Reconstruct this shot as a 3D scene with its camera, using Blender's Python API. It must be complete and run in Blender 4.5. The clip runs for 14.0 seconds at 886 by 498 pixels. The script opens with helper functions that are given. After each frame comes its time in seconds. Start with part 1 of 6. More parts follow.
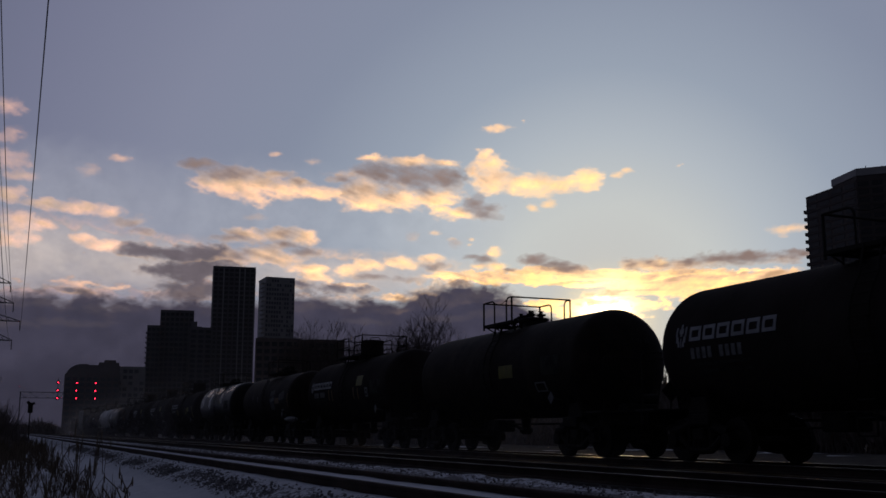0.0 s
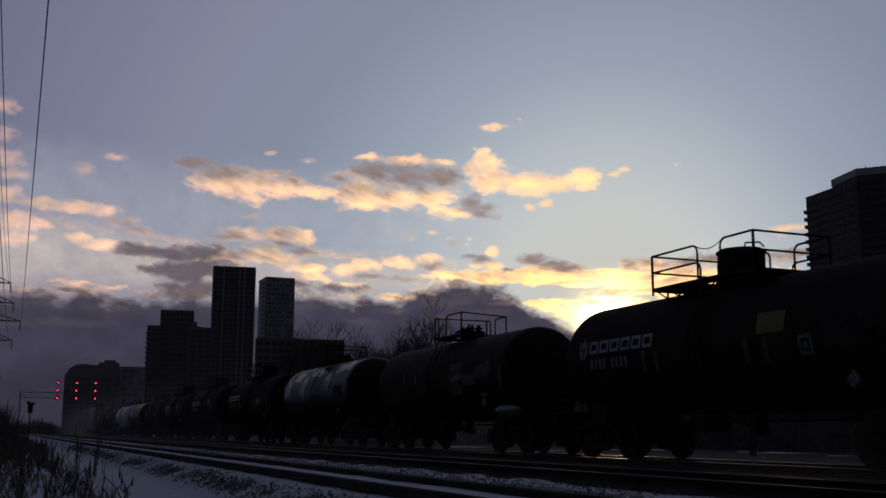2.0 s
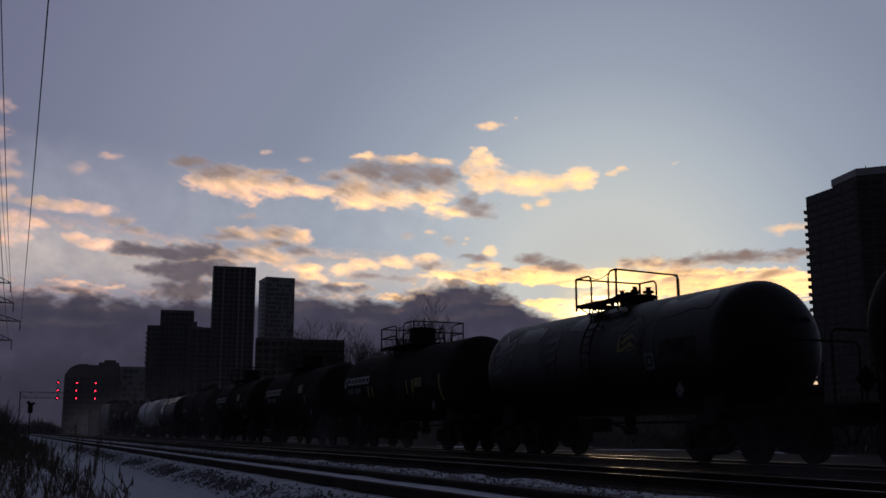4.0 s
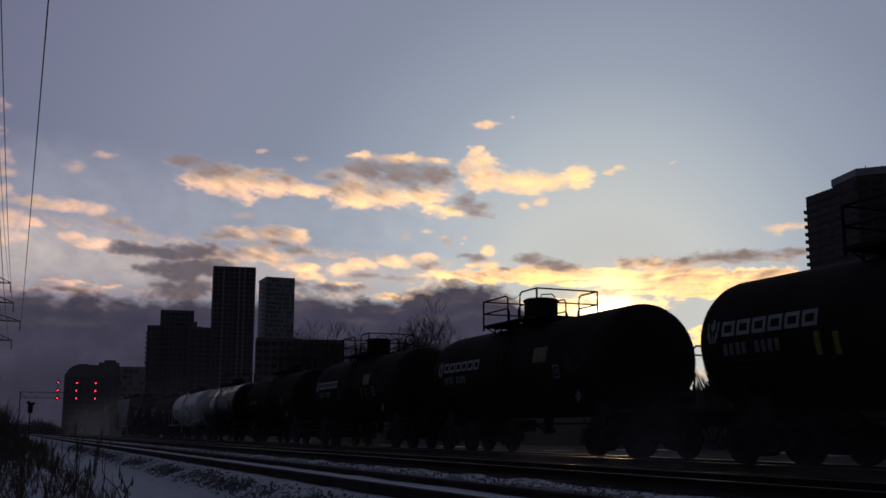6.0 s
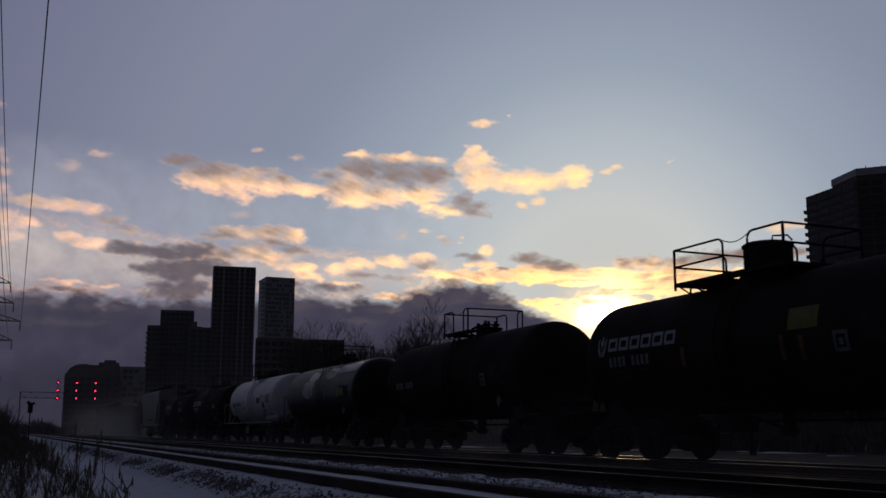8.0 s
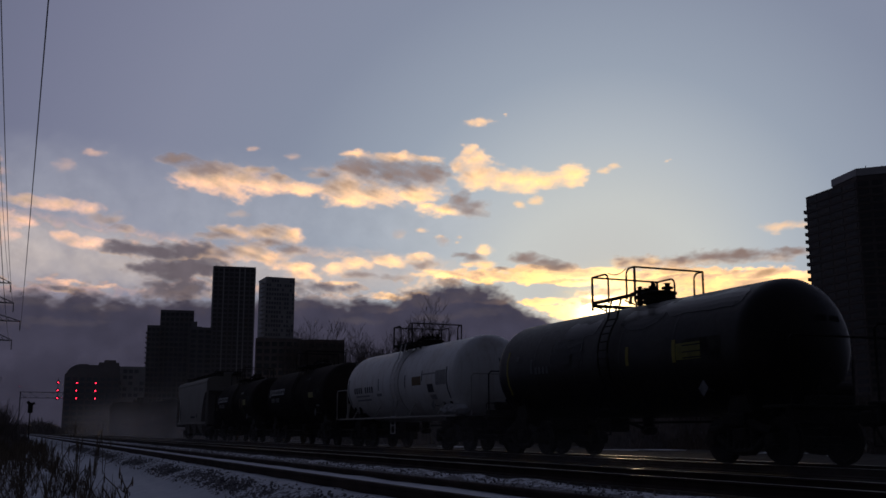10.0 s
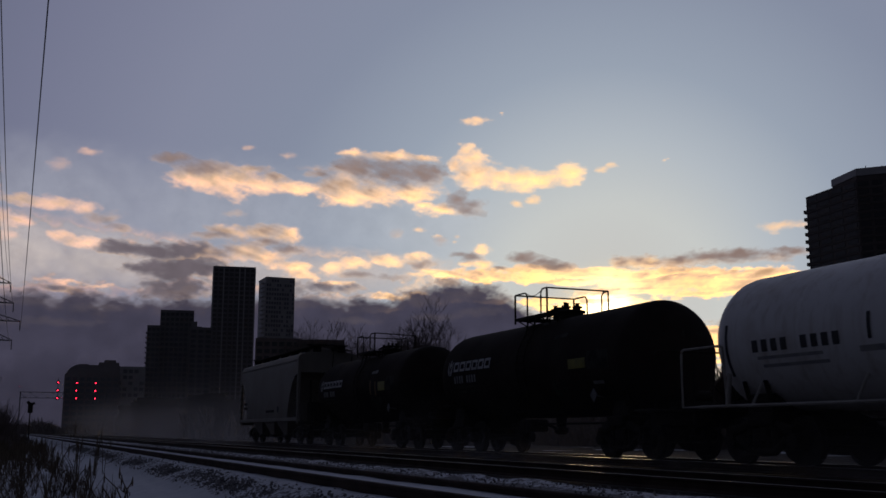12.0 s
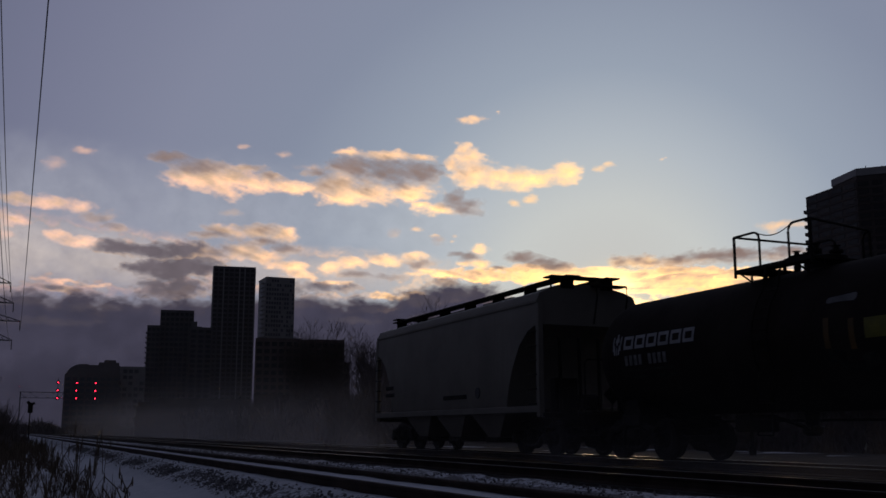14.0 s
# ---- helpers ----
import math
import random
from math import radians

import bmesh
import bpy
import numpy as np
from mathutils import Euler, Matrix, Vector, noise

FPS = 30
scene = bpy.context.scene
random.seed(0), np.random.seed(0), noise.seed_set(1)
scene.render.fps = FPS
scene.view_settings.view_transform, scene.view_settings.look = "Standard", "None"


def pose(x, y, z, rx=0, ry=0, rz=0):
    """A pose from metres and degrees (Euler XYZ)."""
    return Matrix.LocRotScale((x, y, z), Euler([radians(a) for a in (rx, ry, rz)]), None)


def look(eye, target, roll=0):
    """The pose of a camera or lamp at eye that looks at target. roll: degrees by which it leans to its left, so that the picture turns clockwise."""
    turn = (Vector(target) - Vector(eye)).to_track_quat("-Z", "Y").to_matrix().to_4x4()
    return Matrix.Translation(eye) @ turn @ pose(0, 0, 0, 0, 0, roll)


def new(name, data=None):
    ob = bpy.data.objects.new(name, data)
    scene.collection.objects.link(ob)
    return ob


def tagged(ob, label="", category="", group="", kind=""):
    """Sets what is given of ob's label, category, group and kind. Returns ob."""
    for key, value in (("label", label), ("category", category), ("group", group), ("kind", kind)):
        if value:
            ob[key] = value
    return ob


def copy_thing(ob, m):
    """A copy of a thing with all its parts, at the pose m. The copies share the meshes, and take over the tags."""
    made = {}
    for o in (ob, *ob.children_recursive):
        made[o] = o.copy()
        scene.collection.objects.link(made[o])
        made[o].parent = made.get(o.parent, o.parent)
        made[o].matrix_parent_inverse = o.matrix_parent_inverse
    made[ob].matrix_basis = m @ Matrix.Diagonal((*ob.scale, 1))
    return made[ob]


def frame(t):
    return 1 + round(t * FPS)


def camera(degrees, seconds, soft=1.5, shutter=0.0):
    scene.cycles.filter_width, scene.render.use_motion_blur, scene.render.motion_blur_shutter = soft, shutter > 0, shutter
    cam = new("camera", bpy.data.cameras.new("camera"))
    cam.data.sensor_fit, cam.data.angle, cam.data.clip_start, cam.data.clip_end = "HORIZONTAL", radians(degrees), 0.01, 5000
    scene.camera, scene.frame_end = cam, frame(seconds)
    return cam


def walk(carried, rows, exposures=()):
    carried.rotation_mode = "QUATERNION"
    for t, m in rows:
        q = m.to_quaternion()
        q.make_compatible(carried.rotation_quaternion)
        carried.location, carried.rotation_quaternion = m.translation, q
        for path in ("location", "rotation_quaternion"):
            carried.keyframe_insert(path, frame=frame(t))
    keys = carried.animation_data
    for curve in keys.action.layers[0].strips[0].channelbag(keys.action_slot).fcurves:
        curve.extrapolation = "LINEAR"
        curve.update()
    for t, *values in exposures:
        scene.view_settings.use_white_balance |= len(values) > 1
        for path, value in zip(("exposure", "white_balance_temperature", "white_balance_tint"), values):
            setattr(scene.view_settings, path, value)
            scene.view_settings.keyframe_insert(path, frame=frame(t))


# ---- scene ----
from collections import defaultdict

# ---------------------------------------------------------------- camera
EYE = Vector((0.0, 0.0, 0.62))
cam = camera(47.08, 14.0, soft=1.55, shutter=0.08)
VIEW = look(EYE, EYE + Vector((-0.90592, 0.38472, 0.17690)), 0.07)
walk(cam, [(0.0, VIEW), (14.0, VIEW)])
SPEED = 12.15

# ---------------------------------------------------------------- light
SUN_AZ, SUN_EL = 32.2, 6.1          # degrees from the far end of the track, and above the horizon


def way(az, el):
    a, e = radians(az), radians(el)
    return Vector((-math.cos(a) * math.cos(e), math.sin(a) * math.cos(e), math.sin(e)))


SUN_WAY = way(SUN_AZ, SUN_EL)
world = bpy.data.worlds.new("dusk_sky")
scene.world = world
world.use_nodes = True
wn = world.node_tree
sky = wn.nodes.new("ShaderNodeTexSky")
sky.sky_type = "NISHITA"
sky.sun_disc = False
sky.sun_elevation = radians(SUN_EL)
sky.sun_rotation = math.atan2(SUN_WAY.x, SUN_WAY.y)
sky.air_density, sky.dust_density, sky.ozone_density = 1.0, 0.6, 1.2
geo = wn.nodes.new("ShaderNodeTexCoord")
dot = wn.nodes.new("ShaderNodeVectorMath")
dot.operation = "DOT_PRODUCT"
dot.inputs[1].default_value = SUN_WAY
wn.links.new(geo.outputs["Generated"], dot.inputs[0])
arc = wn.nodes.new("ShaderNodeMath")
arc.operation = "ARCCOSINE"
wn.links.new(dot.outputs["Value"], arc.inputs[0])
part_of = wn.nodes.new("ShaderNodeMath")
part_of.operation = "MULTIPLY"
part_of.inputs[1].default_value = 1 / math.pi
wn.links.new(arc.outputs[0], part_of.inputs[0])
# the dusk sky falls off with the angle from the sun, over the sky model's own colours
fall = wn.nodes.new("ShaderNodeValToRGB")
FALL = ((0, (34.0, 28.0, 17.0)), (1.2, (12.0, 10.0, 6.4)), (2.3, (6.5, 6.1, 5.1)), (3.6, (5.4, 5.5, 5.4)), (6.5, (5.5, 5.75, 5.7)), (10, (4.35, 4.82, 5.35)), (14, (3.08, 3.58, 4.42)), (20, (2.27, 2.6, 3.52)), (26, (2.2, 2.38, 3.32)), (34, (1.7, 1.8, 2.7)), (50, (0.75, 0.84, 1.4)), (80, (0.27, 0.3, 0.5)), (180, (0.08, 0.09, 0.15)))
while len(fall.color_ramp.elements) < len(FALL):
    fall.color_ramp.elements.new(0.5)
for e, (deg, c) in zip(fall.color_ramp.elements, FALL):
    e.position, e.color = deg / 180, (*c, 1)
wn.links.new(part_of.outputs[0], fall.inputs["Fac"])
blend = wn.nodes.new("ShaderNodeMix")
blend.data_type = "RGBA"
blend.inputs[0].default_value = 0.98
wn.links.new(sky.outputs[0], blend.inputs[6])
wn.links.new(fall.outputs[0], blend.inputs[7])
wn.links.new(blend.outputs[2], wn.nodes["Background"].inputs[0])
wn.nodes["Background"].inputs[1].default_value = 0.1
sun_data = bpy.data.lights.new("sun", "SUN")
sun_data.energy, sun_data.angle, sun_data.color = 0.22, radians(4), (1.0, 0.72, 0.42)
sun = new("sun", sun_data)
sun.matrix_world = look((0, 0, 60), Vector((0, 0, 60)) - SUN_WAY)
scene.view_settings.exposure = 0.0


# ---------------------------------------------------------------- materials
class Nodes:
    def __init__(self, name):
        self.mat = bpy.data.materials.new(name)
        self.mat.use_nodes = True
        self.tree = self.mat.node_tree
        self.bsdf = self.tree.nodes["Principled BSDF"]
        self.out = self.tree.nodes["Material Output"]

    def add(self, kind, **values):
        n = self.tree.nodes.new(kind)
        for key, v in values.items():
            if key in n.inputs:
                n.inputs[key].default_value = v
        return n

    def link(self, a, b):
        self.tree.links.new(a, b)

    def coords(self):
        return self.add("ShaderNodeTexCoord").outputs["Object"]

    def place(self):
        return self.add("ShaderNodeNewGeometry").outputs["Position"]

    def noise(self, where, scale, detail=4.0, rough=0.55):
        n = self.add("ShaderNodeTexNoise", Scale=scale, Detail=detail, Roughness=rough)
        self.link(where, n.inputs["Vector"])
        return n.outputs["Fac"]

    def ramp(self, value, stops):
        n = self.add("ShaderNodeValToRGB")
        while len(n.color_ramp.elements) < len(stops):
            n.color_ramp.elements.new(0.5)
        for e, (p, c) in zip(n.color_ramp.elements, stops):
            e.position, e.color = p, (*c, 1.0) if len(c) == 3 else c
        self.link(value, n.inputs["Fac"])
        return n.outputs["Color"]

    def mix(self, fac, a, b):
        n = self.tree.nodes.new("ShaderNodeMix")
        n.data_type = "RGBA"
        for sock, v in ((n.inputs[0], fac), (n.inputs[6], a), (n.inputs[7], b)):
            if isinstance(v, (float, int)):
                sock.default_value = v
            elif isinstance(v, tuple):
                sock.default_value = (*v, 1.0)
            else:
                self.link(v, sock)
        return n.outputs[2]

    def calc(self, op, a, b=0.0, clamp=False):
        n = self.tree.nodes.new("ShaderNodeMath")
        n.operation, n.use_clamp = op, clamp
        for sock, v in ((n.inputs[0], a), (n.inputs[1], b)):
            if isinstance(v, (float, int)):
                sock.default_value = v
            else:
                self.link(v, sock)
        return n.outputs[0]

    def bump(self, height, strength=0.3, distance=0.02):
        n = self.add("ShaderNodeBump", Strength=strength, Distance=distance)
        self.link(height, n.inputs["Height"])
        self.link(n.outputs[0], self.bsdf.inputs["Normal"])


def surface(name, base, other, scale=2.0, rough=0.6, rough_span=0.2, metal=0.0, bump=0.2, stain=None, stain_scale=0.4, gloss=0.4, streak=None):
    """A material of two base colours with grain, larger stains and relief."""
    m = Nodes(name)
    c = m.coords()
    fine = m.noise(c, scale * 12, 5)
    broad = m.noise(c, scale, 4)
    colour = m.mix(m.ramp(broad, [(0.35, (0, 0, 0)), (0.65, (1, 1, 1))]), base, other)
    if stain:
        patch = m.ramp(m.noise(c, stain_scale, 6, 0.65), [(0.52, (0, 0, 0)), (0.68, (1, 1, 1))])
        colour = m.mix(m.calc("MULTIPLY", patch, 0.7), colour, stain)
    if streak:
        run = m.tree.nodes.new("ShaderNodeMapping")
        run.inputs["Scale"].default_value = (5.0, 5.0, 0.35)
        m.link(c, run.inputs["Vector"])
        drip = m.ramp(m.noise(run.outputs[0], 1.0, 5, 0.6), [(0.5, (0, 0, 0)), (0.75, (1, 1, 1))])
        colour = m.mix(m.calc("MULTIPLY", drip, 0.65), colour, streak)
    m.link(colour, m.bsdf.inputs["Base Color"])
    m.bsdf.inputs["Metallic"].default_value = metal
    m.bsdf.inputs["Specular IOR Level"].default_value = gloss
    m.link(m.calc("ADD", m.calc("MULTIPLY", fine, rough_span), rough - rough_span / 2), m.bsdf.inputs["Roughness"])
    m.bump(fine, bump, 0.01)
    return m.mat


TANK_BLACK = surface("tank_black_paint", (0.034, 0.027, 0.0245), (0.051, 0.041, 0.037), 0.8, 0.85, 0.2, stain=(0.055, 0.045, 0.04), stain_scale=0.35, gloss=0.04)
TANK_GREY = surface("tank_dusty_black", (0.024, 0.018, 0.0145), (0.048, 0.036, 0.029), 0.7, 0.75, 0.25, stain=(0.009, 0.008, 0.008), stain_scale=0.8, gloss=0.1)
TANK_SHEEN = surface("tank_worn_gloss", (0.014, 0.011, 0.009), (0.024, 0.018, 0.0145), 0.7, 0.48, 0.3, stain=(0.03, 0.023, 0.018), stain_scale=0.8, gloss=0.24)
TANK_WHITE = surface("tank_white_paint", (0.8, 0.78, 0.76), (0.72, 0.69, 0.66), 0.5, 0.5, 0.2, stain=(0.54, 0.48, 0.42), stain_scale=0.5, streak=(0.46, 0.4, 0.345))
STEEL_DARK = surface("underframe_steel", (0.02, 0.0165, 0.014), (0.033, 0.0265, 0.021), 2.0, 0.8, gloss=0.2)
RAIL_STEEL = surface("rail_steel", (0.045, 0.032, 0.028), (0.085, 0.06, 0.05), 1.5, 0.85, gloss=0.1)
RAIL_HEAD = surface("rail_head_polished", (0.45, 0.44, 0.43), (0.38, 0.36, 0.35), 1.0, 0.3, 0.1, metal=1.0, bump=0.05)
WHEEL_STEEL = surface("wheel_steel", (0.022, 0.019, 0.017), (0.036, 0.03, 0.026), 3.0, 0.7, metal=0.2, gloss=0.2)
TANK_VARNISH = surface("tank_glossy_patch", (0.016, 0.0125, 0.0105), (0.024, 0.018, 0.015), 1.5, 0.25, 0.1, gloss=0.1, bump=0.05)
PAINT_WHITE = surface("marking_white", (0.44, 0.44, 0.45), (0.3, 0.3, 0.3), 4.0, 0.6)
PAINT_FADED = surface("marking_faded", (0.2, 0.2, 0.2), (0.13, 0.13, 0.13), 5.0, 0.7)
PAINT_SMEAR = surface("graffiti_grey_smear", (0.11, 0.105, 0.1), (0.05, 0.046, 0.043), 5.0, 0.8)
PAINT_YELLOW = surface("marking_yellow", (0.34, 0.28, 0.04), (0.26, 0.21, 0.03), 4.0, 0.6)
PANEL_YELLOW = surface("panel_faded_yellow", (0.24, 0.215, 0.025), (0.16, 0.14, 0.025), 4.0, 0.6)
MARK_DIM = surface("marking_dim", (0.25, 0.245, 0.24), (0.13, 0.127, 0.125), 5.0, 0.7)
TANK_GRIME = surface("tank_grimy_white", (0.46, 0.43, 0.39), (0.33, 0.3, 0.26), 1.2, 0.6, stain=(0.16, 0.13, 0.105), stain_scale=1.6)
PACKED_SNOW = surface("packed_snow", (0.6, 0.6, 0.61), (0.42, 0.4, 0.39), 3.0, 0.9, gloss=0.05)
PAINT_DARK = surface("marking_dark", (0.03, 0.03, 0.035), (0.05, 0.05, 0.055), 4.0, 0.6)
PAINT_GREY = surface("panel_grey", (0.06, 0.055, 0.05), (0.028, 0.026, 0.024), 3.0, 0.8, stain=(0.02, 0.018, 0.017), stain_scale=3.0, gloss=0.1)
FROST_GLASS = surface("frosted_lantern_glass", (0.75, 0.74, 0.72), (0.68, 0.67, 0.66), 3.0, 0.4)
FROST_GLASS.node_tree.nodes["Principled BSDF"].inputs["Transmission Weight"].default_value = 0.85
PANEL_SOIL = surface("marking_soiled_grey", (0.27, 0.26, 0.26), (0.38, 0.36, 0.34), 5.0, 0.7)
PANEL_RUST = surface("panel_rusty_ochre", (0.17, 0.085, 0.012), (0.11, 0.06, 0.012), 4.0, 0.6)
HOPPER_GREY = surface("hopper_grey_paint", (0.245, 0.22, 0.18), (0.19, 0.168, 0.138), 0.6, 0.6, 0.2, stain=(0.29, 0.255, 0.21), stain_scale=0.4, streak=(0.2, 0.17, 0.14))
CONCRETE_DARK = surface("tower_dark_cladding", (0.15, 0.14, 0.145), (0.21, 0.195, 0.195), 0.1, 0.6)
CONCRETE_BROWN = surface("condominium_brown_concrete", (0.27, 0.235, 0.225), (0.22, 0.19, 0.18), 0.1, 0.7)
CONCRETE_PALE = surface("tower_pale_concrete", (0.55, 0.53, 0.51), (0.45, 0.43, 0.42), 0.1, 0.7)
BRICK_DARK = surface("block_brown_brick", (0.2, 0.155, 0.135), (0.26, 0.2, 0.175), 0.15, 0.8)
GLASS_HAZY = surface("window_glass_pale", (0.14, 0.14, 0.15), (0.18, 0.18, 0.19), 0.5, 0.3, 0.06, bump=0.02)
GLASS_DULL = surface("window_glass_dark", (0.06, 0.055, 0.055), (0.1, 0.09, 0.087), 0.5, 0.45, 0.1, bump=0.02, gloss=0.25)
HIGHRISE_BROWN = surface("highrise_dark_brick", (0.14, 0.115, 0.105), (0.18, 0.15, 0.135), 0.1, 0.8, gloss=0.2)
WINDOW_GLASS = surface("window_glass", (0.03, 0.035, 0.045), (0.05, 0.055, 0.065), 0.5, 0.12, 0.06, bump=0.02)
BARK = surface("bark", (0.11, 0.088, 0.076), (0.16, 0.125, 0.105), 2.0, 0.9)
DRY_STALK = surface("dry_stalk", (0.1, 0.075, 0.05), (0.15, 0.11, 0.07), 3.0, 0.9)
CABLE = surface("cable_metal", (0.1, 0.1, 0.1), (0.14, 0.14, 0.14), 1.0, 0.6)
GALVANISED = surface("galvanised_steel", (0.18, 0.18, 0.18), (0.13, 0.13, 0.13), 1.0, 0.55, metal=0.5)
STONE = surface("ballast_stone", (0.13, 0.122, 0.122), (0.3, 0.285, 0.285), 3.0, 0.9)
TIE_WOOD = surface("tie_wood", (0.06, 0.048, 0.04), (0.085, 0.068, 0.055), 3.0, 0.9)


def glowing(name, colour, strength):
    m = Nodes(name)
    m.bsdf.inputs["Base Color"].default_value = (*colour, 1)
    m.bsdf.inputs["Emission Color"].default_value = (*colour, 1)
    m.bsdf.inputs["Emission Strength"].default_value = strength
    m.mat.cycles.emission_sampling = "NONE"
    return m.mat


RED_LIGHT = glowing("red_signal_glow", (1.0, 0.02, 0.06), 7.0)


def ground_material():
    """Trodden snow with dead grass, and bare ballast along the two far tracks."""
    m = Nodes("snowy_ground")
    p = m.place()
    split = m.add("ShaderNodeSeparateXYZ")
    m.link(p, split.inputs[0])
    y = split.outputs["Y"]
    broad, mid, fine = m.noise(p, 0.35, 5), m.noise(p, 2.2, 6, 0.65), m.noise(p, 22, 4)
    snow = m.mix(m.ramp(mid, [(0.3, (0, 0, 0)), (0.7, (1, 1, 1))]), (0.62, 0.64, 0.68), (0.78, 0.79, 0.82))
    bare = m.mix(m.ramp(fine, [(0.3, (0, 0, 0)), (0.7, (1, 1, 1))]), (0.035, 0.031, 0.029), (0.085, 0.075, 0.069))
    bare = m.mix(m.calc("LESS_THAN", y, 6.98), bare, m.mix(fine, (0.14, 0.13, 0.13), (0.34, 0.33, 0.34)))
    wob = m.calc("MULTIPLY", m.calc("SUBTRACT", mid, 0.5), 1.6)
    yy = m.calc("ADD", y, wob)
    thin_yy = m.calc("ADD", y, m.calc("MULTIPLY", wob, 0.35))
    inner = m.calc("MULTIPLY", m.calc("GREATER_THAN", m.calc("ADD", y, m.calc("MULTIPLY", wob, 0.1)), 7.02), m.calc("LESS_THAN", yy, 18.5))
    dust = m.ramp(m.noise(p, 5.0, 6, 0.7), [(0.52, (0, 0, 0)), (0.78, (0.2, 0.2, 0.2))])
    inner = m.calc("MULTIPLY", inner, m.calc("SUBTRACT", 1.0, dust))
    slope = m.calc("MULTIPLY", m.calc("GREATER_THAN", thin_yy, 3.08), m.calc("LESS_THAN", thin_yy, 3.66))
    ridge = m.calc("MULTIPLY", m.calc("GREATER_THAN", thin_yy, 6.3), m.calc("LESS_THAN", thin_yy, 7.0))
    dip = m.calc("MULTIPLY", m.calc("GREATER_THAN", thin_yy, 5.85), m.calc("LESS_THAN", thin_yy, 6.6))
    grit = m.noise(p, 9.0, 5, 0.7)
    stones = m.calc("MAXIMUM", m.calc("MULTIPLY", slope, m.calc("GREATER_THAN", grit, 0.54)), m.calc("MULTIPLY", ridge, m.calc("GREATER_THAN", grit, 0.53)))
    weeds = m.calc("MULTIPLY", m.calc("LESS_THAN", yy, 1.5), m.calc("GREATER_THAN", m.calc("ADD", broad, m.calc("MULTIPLY", mid, 0.4)), 0.86))
    far = m.calc("MULTIPLY", m.calc("GREATER_THAN", yy, 18.5), m.calc("MAXIMUM", m.calc("MAXIMUM", m.calc("LESS_THAN", yy, 34.0), m.calc("GREATER_THAN", yy, 47.0)), m.calc("GREATER_THAN", m.noise(p, 0.12, 3), 0.38)))
    mask = m.calc("MAXIMUM", m.calc("MAXIMUM", inner, m.calc("MAXIMUM", stones, m.calc("MULTIPLY", dip, m.calc("GREATER_THAN", m.noise(p, 7.0, 5, 0.7), 0.42)))), weeds)
    brush = m.mix(m.ramp(m.calc("ADD", m.calc("MULTIPLY", mid, 0.6), m.calc("MULTIPLY", m.noise(p, 0.5, 6, 0.7), 0.4)), [(0.38, (0, 0, 0)), (0.6, (1, 1, 1))]), (0.022, 0.019, 0.018), (0.075, 0.068, 0.064))
    m.link(m.mix(far, m.mix(mask, snow, bare), brush), m.bsdf.inputs["Base Color"])
    m.bsdf.inputs["Roughness"].default_value = 0.95
    m.bsdf.inputs["Specular IOR Level"].default_value = 0.03
    m.bump(m.calc("ADD", fine, m.calc("MULTIPLY", mid, 2.0)), 0.5, 0.05)
    return m.mat


GROUND = ground_material()


# ---------------------------------------------------------------- mesh helpers
def box(bm, x0, x1, y0, y1, z0, z1, bevel=0.0):
    m = Matrix.LocRotScale(((x0 + x1) / 2, (y0 + y1) / 2, (z0 + z1) / 2), None, (abs(x1 - x0), abs(y1 - y0), abs(z1 - z0)))
    made = bmesh.ops.create_cube(bm, size=1, matrix=m)["verts"]
    if bevel:
        edges = list({e for v in made for e in v.link_edges})
        bmesh.ops.bevel(bm, geom=edges, offset=bevel, segments=2, affect="EDGES", profile=0.5)
    return bm


def tube(bm, points, radius, sides=6):
    """A round bar along points, with mitred bends."""
    pts = [Vector(p) for p in points]
    rings = []
    up = Vector((0, 0, 1))
    for i, p in enumerate(pts):
        a, b = pts[max(i - 1, 0)], pts[min(i + 1, len(pts) - 1)]
        d = (b - a).normalized()
        side = d.cross(up)
        if side.length < 0.05:
            side = d.cross(Vector((0, 1, 0)))
        side.normalize()
        top = side.cross(d).normalized()
        r = radius[i] if isinstance(radius, (list, tuple)) else radius
        rings.append([bm.verts.new(p + (side * math.cos(t) + top * math.sin(t)) * r) for t in [2 * math.pi * k / sides for k in range(sides)]])
    for r0, r1 in zip(rings, rings[1:]):
        for k in range(sides):
            bm.faces.new((r0[k], r0[(k + 1) % sides], r1[(k + 1) % sides], r1[k]))
    bm.faces.new(rings[0][::-1])
    bm.faces.new(rings[-1])
    return bm


def lathe(bm, profile, axis="X", centre=(0, 0, 0), sides=48):
    """Turns (position, radius) pairs round an axis; ends are closed."""
    rings = []
    c = Vector(centre)
    for a, r in profile:
        ring = []
        for k in range(sides):
            t = 2 * math.pi * k / sides
            u, v = r * math.cos(t), r * math.sin(t)
            ring.append(bm.verts.new(c + Vector({"X": (a, u, v), "Y": (u, a, v), "Z": (u, v, a)}[axis])))
        rings.append(ring)
    for r0, r1 in zip(rings, rings[1:]):
        for k in range(sides):
            bm.faces.new((r0[k], r0[(k + 1) % sides], r1[(k + 1) % sides], r1[k]))
    bm.faces.new(rings[0][::-1])
    bm.faces.new(rings[-1])
    return bm


def mesh_of(bm, name, material, smooth=False):
    bmesh.ops.recalc_face_normals(bm, faces=bm.faces)
    me = bpy.data.meshes.new(name)
    bm.to_mesh(me)
    bm.free()
    me.materials.append(material)
    if smooth:
        me.shade_smooth()
        me.set_sharp_from_angle(angle=radians(40))
    return me


